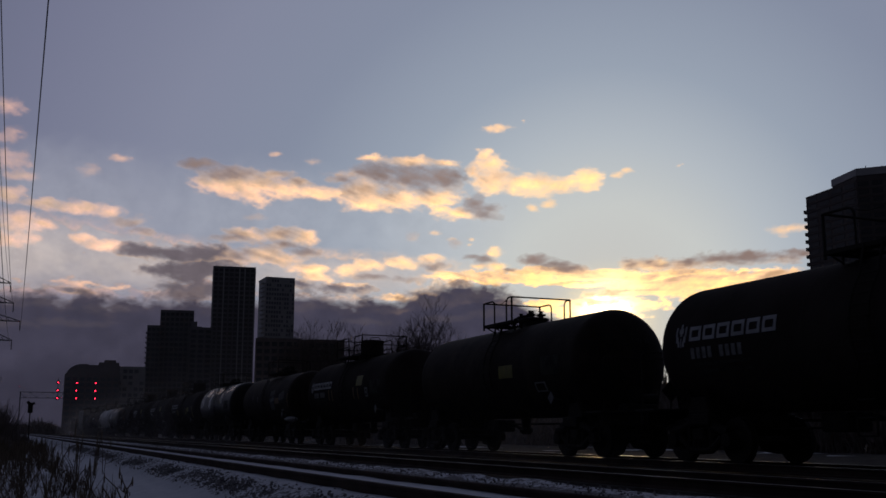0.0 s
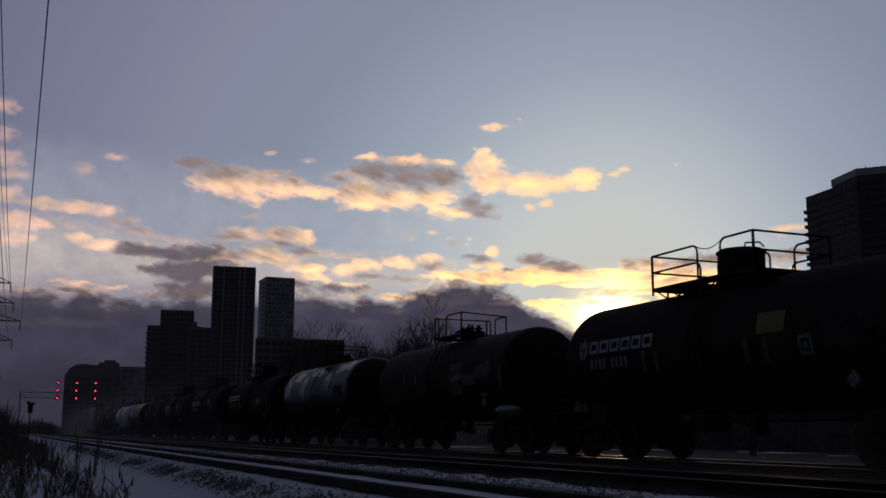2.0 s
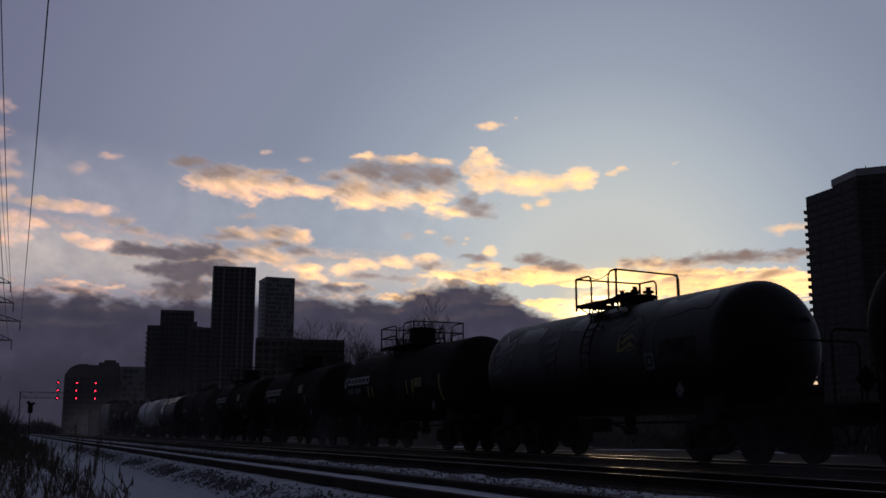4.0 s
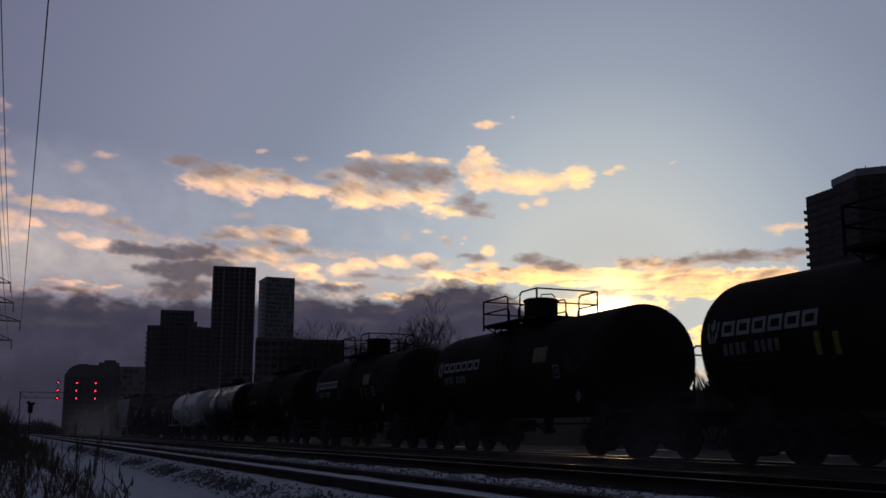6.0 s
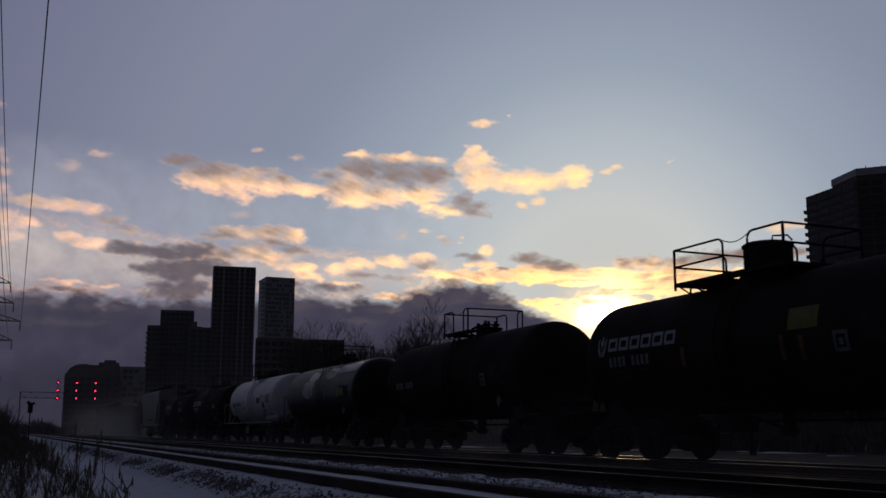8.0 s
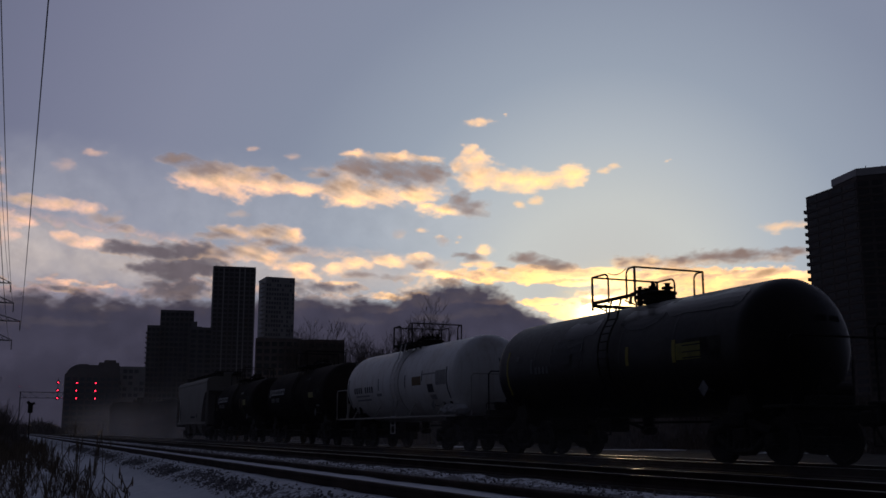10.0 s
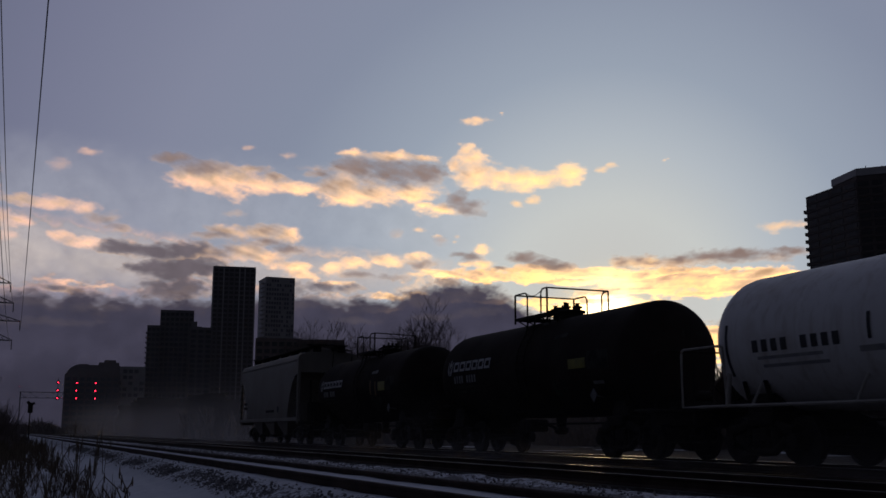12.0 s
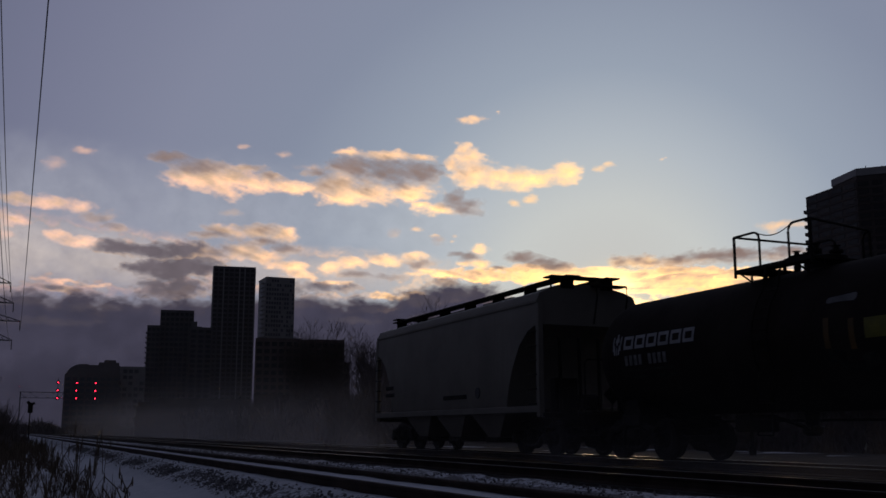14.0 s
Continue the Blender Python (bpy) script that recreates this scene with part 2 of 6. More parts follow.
def part(name, bm, material, parent, label="", smooth=False, at=None):
    """Links a bmesh, or a mesh made before, as one mesh object under a thing or a part."""
    me = bm if isinstance(bm, bpy.types.Mesh) else mesh_of(bm, name, material, smooth)
    ob = new(name, me)
    ob.parent = parent
    if at is not None:
        ob.matrix_basis = at
    if label:
        tagged(ob, label)
    return ob


def thing(name, label, category, at=None, group="", kind=""):
    ob = new(name)
    ob.empty_display_size = 0.3
    if at is not None:
        ob.matrix_basis = at
    return tagged(ob, label, category, group, kind)


def solid(name, bm, material, label, category, at=None, group="", kind="", smooth=False):
    ob = new(name, mesh_of(bm, name, material, smooth))
    if at is not None:
        ob.matrix_basis = at
    return tagged(ob, label, category, group, kind)


def ground_z(y):
    stops = [(-400, -0.7), (-8, -0.55), (2.0, -0.46), (2.85, -0.42), (3.45, -0.17), (3.7, -0.075), (4.2, -0.075), (5.4, -0.095), (5.9, -0.125), (6.35, -0.13), (6.86, -0.058), (7.0, -0.068), (7.5, -0.2), (16.2, -0.2), (17.6, -0.55), (22, -0.6), (60, -0.7), (85, -0.7), (100, 1.3), (112, 1.3), (130, -0.75), (400, -0.9)]
    for (a, za), (b, zb) in zip(stops, stops[1:]):
        if y <= b:
            t = max(0.0, (y - a) / (b - a))
            return za + (zb - za) * t
    return -0.9


# ---------------------------------------------------------------- ground and tracks
def build_ground():
    xs = [-4500, -2500, -1200, -700, -450, -330, -260] + [-220 + i * 2.0 for i in range(60)] + [-100 + i * 0.5 for i in range(200)] + [i * 2.0 for i in range(0, 11)] + [40, 100, 300, 1000, 4500]
    ys = [-4500, -1500, -500, -150, -60, -30, -18, -12] + [-8 + i * 0.5 for i in range(18)] + [1 + i * 0.1 for i in range(78)] + [8.8 + i * 0.4 for i in range(25)] + [19, 20, 21, 22, 24, 27, 32, 40, 60, 85, 92, 100, 112, 120, 130, 300, 800, 2000, 4500]
    verts = []
    for x in xs:
        for y in ys:
            z = ground_z(y)
            if abs(x) < 240 and -14 < y < 24:
                rough = 0.05 if y < 2.7 else 0.04 if y < 3.6 else 0.02
                if 3.7 < y < 5.7:
                    rough = 0.012
                z += rough * (noise.noise((x * 0.9, y * 1.6, 0)) + 0.6 * noise.noise((x * 3.1, y * 3.7, 4)))
                if 6.4 < y < 7.2:
                    z += 0.035 * noise.noise((x * 1.3, y * 1.2, 9)) + 0.02 * noise.noise((x * 5.0, y * 5.0, 2))
            verts.append((x, y, z))
    n = len(ys)
    faces = [(i * n + j, (i + 1) * n + j, (i + 1) * n + j + 1, i * n + j + 1) for i in range(len(xs) - 1) for j in range(n - 1)]
    me = bpy.data.meshes.new("ground")
    me.from_pydata(verts, [], faces)
    me.materials.append(GROUND)
    me.shade_smooth()
    tagged(new("ground", me), "snow-covered trackside ground with bare ballast under the rails", "ground", kind="structure")


build_ground()
TRACKS = (4.66, 9.35, 14.4)


def build_rail(y, worn, raised):
    """One rail as a rolled section with foot, web and head."""
    rail = thing("rail", "rusty steel railway rail on snowy ballast", "rail", pose(-140, y, raised), "rails of the three tracks", "structure")
    prof = [(-0.07, -0.165), (0.07, -0.165), (0.07, -0.15), (0.012, -0.125), (0.012, -0.045), (0.036, -0.03), (0.036, -0.006), (0.03, -0.003), (-0.03, -0.003), (-0.036, -0.006), (-0.036, -0.03), (-0.012, -0.045), (-0.012, -0.125), (-0.07, -0.15)]
    bm = bmesh.new()
    a = [bm.verts.new((-400, u, v)) for u, v in prof]
    b = [bm.verts.new((200, u, v)) for u, v in prof]
    for k in range(len(prof)):
        bm.faces.new((a[k], a[(k + 1) % len(prof)], b[(k + 1) % len(prof)], b[k]))
    bm.faces.new(a)
    bm.faces.new(b[::-1])
    part("rail_body", bm, RAIL_STEEL, rail)
    bm = bmesh.new()
    box(bm, -400, 200, -0.028, 0.028, -0.002, 0.0)
    part("running_surface", bm, RAIL_HEAD if worn else RAIL_STEEL, rail)


for centre in TRACKS:
    for side in (-0.7525, 0.7525):
        build_rail(centre + side, centre > 6, 0.055 if centre + side < 4 else 0.0)      # the near track is canted


# ---------------------------------------------------------------- the train
TANK_R, TANK_Z = 1.37, 2.38
MESHES = {}
MOVERS, WHEELSETS = [], []


def shared(key, build, material, smooth=False):
    """One mesh for alike parts of all cars."""
    if key not in MESHES:
        bm = bmesh.new()
        build(bm)
        MESHES[key] = mesh_of(bm, key[0], material, smooth)
    return MESHES[key]


def side_patch(bm, x0, x1, z0, z1, lift=0.006, r=TANK_R, near=-1.0):
    """Paint on the tank's flank: a patch that follows the shell, from height z0 to z1."""
    rows = []
    for i in range(5):
        z = z0 + (z1 - z0) * i / 4
        s = max(-0.99, min(0.99, (z - TANK_Z) / r))
        y = near * (r + lift) * math.sqrt(1 - s * s)
        zz = TANK_Z + (r + lift) * s
        rows.append((bm.verts.new((x0, y, zz)), bm.verts.new((x1, y, zz))))
    for a, b in zip(rows, rows[1:]):
        bm.faces.new((a[0], a[1], b[1], b[0]))


def ragged_patch(bm, x0, x1, z0, z1, seed=0.0, lift=0.008):
    """Worn paint on the tank's flank with an uneven outline."""
    cols = 15
    rows = []
    for i in range(cols):
        u = i / (cols - 1)
        x = x0 + (x1 - x0) * u
        full = min(1.0, 7.0 * min(u, 1 - u) + 0.5)
        mid = (z0 + z1) / 2 + 0.1 * noise.noise((x * 1.3, seed, 0.0))
        lo = mid - (z1 - z0) / 2 * full * (1 + 0.5 * noise.noise((x * 2.1, seed + 3.0, 1.0)))
        hi = mid + (z1 - z0) / 2 * full * (1 + 0.5 * noise.noise((x * 2.6, seed + 7.0, 2.0)))
        col = []
        for k in range(5):
            t = max(-0.98, min(0.98, (lo + (hi - lo) * k / 4 - TANK_Z) / TANK_R))
            r = TANK_R + lift
            col.append(bm.verts.new((x, -r * math.sqrt(1 - t * t), TANK_Z + r * t)))
        rows.append(col)
    for a, b in zip(rows, rows[1:]):
        for k in range(4):
            bm.faces.new((a[k], b[k], b[k + 1], a[k + 1]))


def letter_block(bm, x0, x1, z0, z1, w):
    """A hollow block the size of one painted letter."""
    side_patch(bm, x0, x0 + w, z0, z1)
    side_patch(bm, x1 - w, x1, z0, z1)
    side_patch(bm, x0 + w, x1 - w, z1 - w, z1)
    side_patch(bm, x0 + w, x1 - w, z0, z0 + w)


def tank_shell(bm, half, depth=0.72):
    prof = []
    for k in range(11):
        t = math.pi / 2 * k / 10
        prof.append((-half + depth - depth * math.cos(t), max(0.01, TANK_R * math.sin(t))))
    body = half - depth
    for k in range(1, 5):
        x = -body + 2 * body * k / 5
        prof += [(x - 0.08, TANK_R), (x - 0.03, TANK_R), (x - 0.012, TANK_R + 0.003), (x + 0.012, TANK_R + 0.003), (x + 0.03, TANK_R), (x + 0.08, TANK_R)]
    head = [(-a, r) for a, r in reversed(prof[:11])]
    prof.insert(11, (-body + 0.06, TANK_R))
    prof += [(body - 0.06, TANK_R)] + head
    lathe(bm, prof, "X", (0, 0, TANK_Z), 56)


def hoop(bm, x0, x1, y, z0, z1, r=0.024):
    """A rail that comes from a post at x0 and bends down at x1."""
    d = 1 if x1 > x0 else -1
    bend = [(x1 - d * 0.16 * (1 - math.sin(t)), y, z1 - 0.16 * (1 - math.cos(t))) for t in [math.pi / 2 * k / 4 for k in range(5)]]
    tube(bm, [(x0, y, z1)] + bend + [(x1, y, z0)], r)


def wheel_profile(bm):
    for s in (-1, 1):
        prof = [(-0.07, 0.30), (-0.065, 0.40), (-0.06, 0.457), (0.05, 0.450), (0.055, 0.485), (0.075, 0.485), (0.08, 0.40), (0.03, 0.36), (0.02, 0.20), (0.07, 0.13), (0.07, 0.09)]
        prof = [(s * 0.745 - s * a, r) for a, r in prof]
        prof = [(s * 0.82, 0.09), (s * 0.82, 0.14), (s * 0.77, 0.2)] + prof
        lathe(bm, prof, "Y", (0, 0, 0), 28)
    lathe(bm, [(-1.0, 0.075), (-0.9, 0.085), (0.9, 0.085), (1.0, 0.075)], "Y", (0, 0, 0), 12)


def side_frame(bm):
    """The cast side frame of a truck, with pedestals, windows and a spring nest."""
    for s in (-1, 1):
        tube(bm, [(s * 0.92, 0, 0.62), (s * 0.7, 0, 0.66), (s * 0.32, 0, 0.78), (0, 0, 0.8)], [0.12, 0.1, 0.09, 0.09], 8)
        tube(bm, [(s * 0.7, 0, 0.52), (s * 0.34, 0, 0.26), (0, 0, 0.24)], [0.08, 0.08, 0.08], 8)
        tube(bm, [(s * 0.36, 0, 0.28), (s * 0.34, 0, 0.78)], 0.07, 8)
        lathe(bm, [(-0.11, 0.1), (-0.1, 0.15), (0.1, 0.15), (0.12, 0.11)], "Y", (s * 0.89, 0, 0.457), 14)
    for x in (-0.17, 0, 0.17):
        lathe(bm, [(0.3, 0.07), (0.36, 0.085), (0.42, 0.07), (0.48, 0.085), (0.54, 0.07)], "Z", (x, 0, 0), 10)


def build_truck(car, x):
    truck = part("truck", shared(("truck",), lambda bm: box(bm, -0.2, 0.2, -1.1, 1.1, 0.42, 0.7, 0.05), STEEL_DARK), STEEL_DARK, car, "cast steel freight truck", at=pose(x, 0, 0))
    for s in (-1, 1):
        part("side_frame", shared(("side_frame",), side_frame, STEEL_DARK, True), STEEL_DARK, truck, at=pose(0, s * 1.0, 0))
        ws = part("wheelset", shared(("wheelset",), wheel_profile, WHEEL_STEEL, True), WHEEL_STEEL, truck, "worn steel wheels on an axle", at=pose(s * 0.89, 0, 0.457))
        WHEELSETS.append((ws, s * 0.89))
    return truck


def end_gear(car, s, reach, out=0.0):
    """Draft sill, coupler and uncoupling lever at one end."""
    part("end_sill", shared(("end_sill",), lambda bm: (box(bm, 3.4, 6.45, -0.24, 0.24, 0.72, 1.05, 0.03), box(bm, 6.3, 6.42, -1.3, 1.3, 0.78, 1.06, 0.02), box(bm, 4.2, 4.9, -1.15, 1.15, 0.75, 1.0, 0.03)), STEEL_DARK), STEEL_DARK, car, at=pose(0, 0, 0, 0, 0, 0 if s > 0 else 180))

    def coupler(bm):
        box(bm, 6.4, reach - 0.25, -0.1, 0.1, 0.78, 0.95, 0.02)
        box(bm, reach - 0.3, reach, -0.19, 0.12, 0.72, 1.0, 0.05)
        box(bm, reach - 0.12, reach + 0.02, 0.05, 0.2, 0.74, 0.98, 0.04)
    part("coupler", shared(("coupler", reach), coupler, STEEL_DARK), STEEL_DARK, car, "knuckle coupler", at=pose(0, 0, 0, 0, 0, 0 if s > 0 else 180))

    def hose(bm):
        tube(bm, [(6.45, 0.35, 0.8), (6.75, 0.35, 0.7), (6.95, 0.3, 0.45), (7.15, 0.24, 0.42)], 0.03)
    part("brake_hose", shared(("brake_hose",), hose, STEEL_DARK), STEEL_DARK, car, at=pose(0, 0, 0, 0, 0, 0 if s > 0 else 180))

    def rail(bm):
        for y in (-1.25, 1.25):
            tube(bm, [(6.38, y, 1.05), (6.38, y, 2.32), (6.38, y * 0.93, 2.4)], 0.022)
        tube(bm, [(6.38, -1.16, 2.4), (6.38, 1.16, 2.4)], 0.022)
    paint = TANK_GRIME if out and s > 0 else STEEL_DARK
    part("end_handrail", shared(("end_handrail", paint.name), rail, paint), paint, car, at=pose(out if s > 0 else 0, 0, 0, 0, 0, 0 if s > 0 else 180))

    def platform(bm):
        box(bm, 5.75, 6.5, -1.4, 1.4, 1.06, 1.12, 0.015)
    part("crossover_platform", shared(("crossover_platform",), platform, STEEL_DARK), STEEL_DARK, car, at=pose(out if s > 0 else 0, 0, 0, 0, 0, 0 if s > 0 else 180))

    def rigging(bm):
        box(bm, 5.9, 6.3, -0.55, 0.35, 1.12, 1.3, 0.04)
        lathe(bm, [(-0.3, 0.04), (-0.28, 0.13), (0.4, 0.13), (0.42, 0.04)], "Y", (6.12, 0.0, 1.42), 12)
        tube(bm, [(6.4, -0.75, 1.12), (6.4, -0.75, 1.46), (6.4, -0.7, 1.5), (6.4, -0.2, 1.5)], 0.018)
        tube(bm, [(6.3, 0.3, 1.1), (5.9, 0.75, 2.0)], 0.025)
    part("brake_rigging", shared(("brake_rigging",), rigging, STEEL_DARK), STEEL_DARK, car, at=pose(out if s > 0 else 0, 0, 0, 0, 0, 0 if s > 0 else 180))

    def steps(bm):
        tube(bm, [(6.0, 0, 1.05), (6.0, 0, 0.4), (6.4, 0, 0.4), (6.4, 0, 1.05)], 0.02)
    for y in (-1.4, 1.4):
        part("corner_step", shared(("corner_step",), steps, STEEL_DARK), STEEL_DARK, car, at=pose(out, y, 0) if s > 0 else pose(0, y, 0, 0, 0, 180))


def tank_car(centre, label, kind, shell, logo=False, bars=True, yellow=(1.6, 2.36, 2.45, 2.85), extra=(), shift=0.0, longer=0.0, stencil=True, data=(3.3, 4.55, 2.08, 2.6), rails=None, deck=True, snow=None, sink=0.0, aft=0.0, far_end=None, nose=0.0):
    """kind 'dome': a long top platform round a dome; 'valve': a short one round open valves."""
    car = thing("tank_car", label, "tank car", pose(centre, TRACKS[2], 0), "cars of the freight train")
    half, back = (5.87, -0.17) if kind == "dome" else (5.88, -0.1)
    half, back = half + (longer + nose) / 2, back + (nose - longer) / 2
    tank = part("tank", shared(("tank", half, shell.name), lambda bm: tank_shell(bm, half), shell, True), shell, car, at=pose(back, 0, -sink))
    x0, x1, g0, g1 = rails or ((-2.27, 1.2, -0.6, 0.17) if kind == "dome" else (-0.85, 1.05, -0.1, 0.7))
    xf = x1 if far_end is None else far_end      # the far side of the platform may end short
    plan = (kind, x0, x1, g0)
    zd, zt, w = 3.78 - sink, (4.58 if kind == "dome" else 4.52) - sink, 0.98

    cx, hole = (-0.37 if kind == "dome" else 0.3), 0.62
    for i, (a, b, c, d) in enumerate(((x0, cx - hole, -w, w), (cx + hole, x1, -w, w), (cx - hole, cx + hole, -w, -hole), (cx - hole, cx + hole, hole, w))):
        if b > a and deck:
            part("deck_plate", shared(("deck_plate", plan, i), lambda bm: box(bm, a, b, c, d, zd, zd + 0.045), STEEL_DARK), STEEL_DARK, car)
    for y in (-w, w):
        part("toe_board", shared(("toe_board", plan), lambda bm: box(bm, x0, x1, -0.02, 0.02, zd - 0.02, zd + 0.06), STEEL_DARK), STEEL_DARK, car, at=pose(0, y, 0))
    for x in (x0, xf):
        part("toe_board", shared(("toe_board_end", sink), lambda bm: box(bm, -0.02, 0.02, -w, w, zd - 0.02, zd + 0.06), STEEL_DARK), STEEL_DARK, car, at=pose(x, 0, 0))

    foot = TANK_Z + math.sqrt(TANK_R ** 2 - 0.62 ** 2) - 0.03
    for x, y in ((x0, -w), (x0, w), (x1, -w), (xf, w)):
        heavy = 0.03 if y < 0 or x == x0 else 0.026
        part("guard_post", shared(("guard_post", zt, heavy), lambda bm: tube(bm, [(0, 0, zd - 0.1), (0, 0, zt)], heavy, 8), STEEL_DARK), STEEL_DARK, car, at=pose(x, y, 0))
    for x in (x0 + 0.06, x0 + 0.5, x1 - 0.5, x1 - 0.06):
        for s in (-1, 1):
            part("deck_bracket", shared(("deck_bracket", s, sink), lambda bm: (tube(bm, [(0, s * 0.62, foot), (0, s * 0.62, zd)], 0.024), tube(bm, [(0, s * 0.64, foot + 0.06), (0, s * (w - 0.04), zd)], 0.018)), STEEL_DARK), STEEL_DARK, car, at=pose(x, 0, 0))

    levels = (zt, zd + 0.42) if kind == "dome" else (zt,)
    for z in levels:
        for y, a, b in ((-w, x0, g0), (-w, x1, g1), (w, x0, g0), (w, xf, g1 + xf - x1 + (0.4 if xf < x1 else 0.0))):
            part("hoop_rail", shared(("hoop_rail", plan, z, y, a), lambda bm: hoop(bm, a, b + (0.09 if z < zt and a < b else -0.09 if z < zt else 0.0), y, zd, z), STEEL_DARK, True), STEEL_DARK, car)
        for x, slant in ((x0, 0.0), (x1, xf - x1)):
            part("end_rail", shared(("end_rail", z, slant), lambda bm: tube(bm, [(0, -w, z), (slant, w, z)], 0.024), STEEL_DARK), STEEL_DARK, car, at=pose(x, 0, 0))
    def chain(bm):
        pts = [(g0 + (g1 - g0) * k / 8, -w, zt - 0.05 - 0.09 * (1 - (k / 4 - 1) ** 2)) for k in range(9)]
        tube(bm, pts, 0.011, 4)
    part("safety_chain", shared(("safety_chain", plan), chain, STEEL_DARK), STEEL_DARK, car)
    if kind == "dome":
        def dome(bm):
            lathe(bm, [(3.55, 0.56), (3.86, 0.56), (3.88, 0.5), (4.40, 0.5), (4.41, 0.53), (4.45, 0.53), (4.5, 0.46), (4.52, 0.2), (4.52, 0.01)], "Z", (-0.37, 0, 0), 28)
        part("dome_housing", shared(("dome_housing", shell.name), dome, shell, True), shell, car, "round valve housing with a hinged lid")
        part("lid_handle", shared(("lid_handle",), lambda bm: tube(bm, [(0.0, -0.2, 4.5), (0.02, -0.2, 4.58), (0.12, 0.1, 4.6), (0.14, 0.2, 4.5)], 0.02), STEEL_DARK), STEEL_DARK, car)
    else:
        part("manway", shared(("manway",), lambda bm: (lathe(bm, [(3.7, 0.36), (3.9, 0.36), (3.91, 0.42), (3.96, 0.42), (3.99, 0.3), (4.0, 0.01)], "Z", (0.55, 0.05, 0), 20)), STEEL_DARK, True), STEEL_DARK, car, at=pose(-aft, 0, 0))
        for i, (x, y, r, h) in enumerate(((-0.05, -0.1, 0.09, 4.18), (0.12, 0.2, 0.07, 4.26), (0.28, -0.15, 0.09, 4.1), (0.75, 0.15, 0.1, 4.18), (0.5, -0.1, 0.07, 4.22))):
            part("valve", shared(("valve", i), lambda bm: lathe(bm, [(3.7, r * 0.8), (h - 0.16, r * 0.8), (h - 0.15, r * 1.4), (h - 0.1, r * 1.4), (h - 0.09, r * 0.6), (h - 0.02, r * 0.6), (h - 0.01, r), (h, 0.01)], "Z", (x, y, 0), 12), STEEL_DARK, True), STEEL_DARK, car, at=pose(-aft, 0, 0))
        part("valve_pipe", shared(("valve_pipe",), lambda bm: tube(bm, [(-0.2, -0.3, 3.75), (-0.2, -0.25, 4.0), (0.0, -0.1, 4.06), (0.5, 0.0, 4.06)], 0.045), STEEL_DARK, True), STEEL_DARK, car, at=pose(-aft, 0, 0))

    gx = (g0 + g1) / 2
    rung = TANK_WHITE if shell == TANK_WHITE else STEEL_DARK

    def ladder_path(x):
        pts = [(x, -w - 0.03, zd + 0.02)]
        for a in range(38, -31, -8):
            t = radians(a)
            pts.append((x, -(TANK_R + 0.09) * math.cos(t), TANK_Z + (TANK_R + 0.09) * math.sin(t)))
        return pts + [(x, -1.42, 1.15), (x, -1.42, 0.85), (x, -1.42, 0.56)]
    for dx in (-0.21, 0.21):
        part("ladder_stile", shared(("ladder_stile", rung.name), lambda bm: tube(bm, ladder_path(0), 0.022), rung, True), rung, car, at=pose(gx + dx, 0, 0))
    steps = ladder_path(0)
    for i, p in enumerate(steps[1:]):
        part("ladder_rung", shared(("ladder_rung", rung.name), lambda bm: tube(bm, [(-0.21, 0, 0), (0.21, 0, 0)], 0.016), rung), rung, car, at=pose(gx, p[1], p[2]))

    for s in (-1, 1):
        end_gear(car, s, 7.18, nose)
        build_truck(car, s * 4.65)

        def saddle(bm):
            box(bm, 4.3, 5.0, -1.05, 1.05, 0.98, 1.35, 0.04)
            for y in (-0.95, 0.95):
                tube(bm, [(4.35, y, 1.0), (4.35, y * 1.18, 1.6)], 0.06, 4)
                tube(bm, [(4.95, y, 1.0), (4.95, y * 1.18, 1.6)], 0.06, 4)
        part("saddle", shared(("saddle",), saddle, STEEL_DARK), STEEL_DARK, car, at=pose(0, 0, 0, 0, 0, 0 if s > 0 else 180))

    def running(bm):
        for y in (-1.42, 1.42):
            tube(bm, [(-6.0, y, 1.12), (6.0, y, 1.12)], 0.035)
            for x in (-4.4, -1.8, 1.8, 4.4):
                tube(bm, [(x, y, 1.12), (x, y * 0.78, 1.62)], 0.025)
    if shell == TANK_WHITE:
        part("side_rail", shared(("side_rail",), running, TANK_GRIME), TANK_GRIME, car, "white side handrail along the running board")

        def end_rail(bm):
            for y in (-1.42, 1.42):
                tube(bm, [(-6.0, y, 1.12), (-6.56, y, 1.12), (-6.56, y, 2.2), (-6.54, y, 2.27), (-6.47, y, 2.31), (-5.3, y, 2.31), (-5.22, y, 2.27), (-5.2, y, 2.2), (-5.2, y * 0.96, 1.12)], 0.026)
                tube(bm, [(-5.12, y, 1.12), (-5.12, y * 0.94, 1.75)], 0.05)
        part("end_handrail", shared(("white_end_rail",), end_rail, TANK_GRIME), TANK_GRIME, car, "white tubular end handrail")

        def band(bm):
            lathe(bm, [(-0.03, TANK_R + 0.003), (-0.01, TANK_R + 0.022), (0.6, TANK_R + 0.022), (0.62, TANK_R + 0.003)], "X", (0, 0, TANK_Z), 64)
        part("jacket_band", shared(("jacket_band",), band, TANK_WHITE, True), TANK_WHITE, car, "raised white band round the tank")
        for x, width in ((-0.05, 0.02), (0.63, 0.05)):
            part("band_edge", shared(("band_edge", x), lambda bm: lathe(bm, [(x, TANK_R + 0.002), (x + 0.003, TANK_R + 0.012), (x + width - 0.003, TANK_R + 0.012), (x + width, TANK_R + 0.002)], "X", (0, 0, TANK_Z), 64), TANK_GRIME, True), TANK_GRIME, car, "grimy seam at the band's edge")
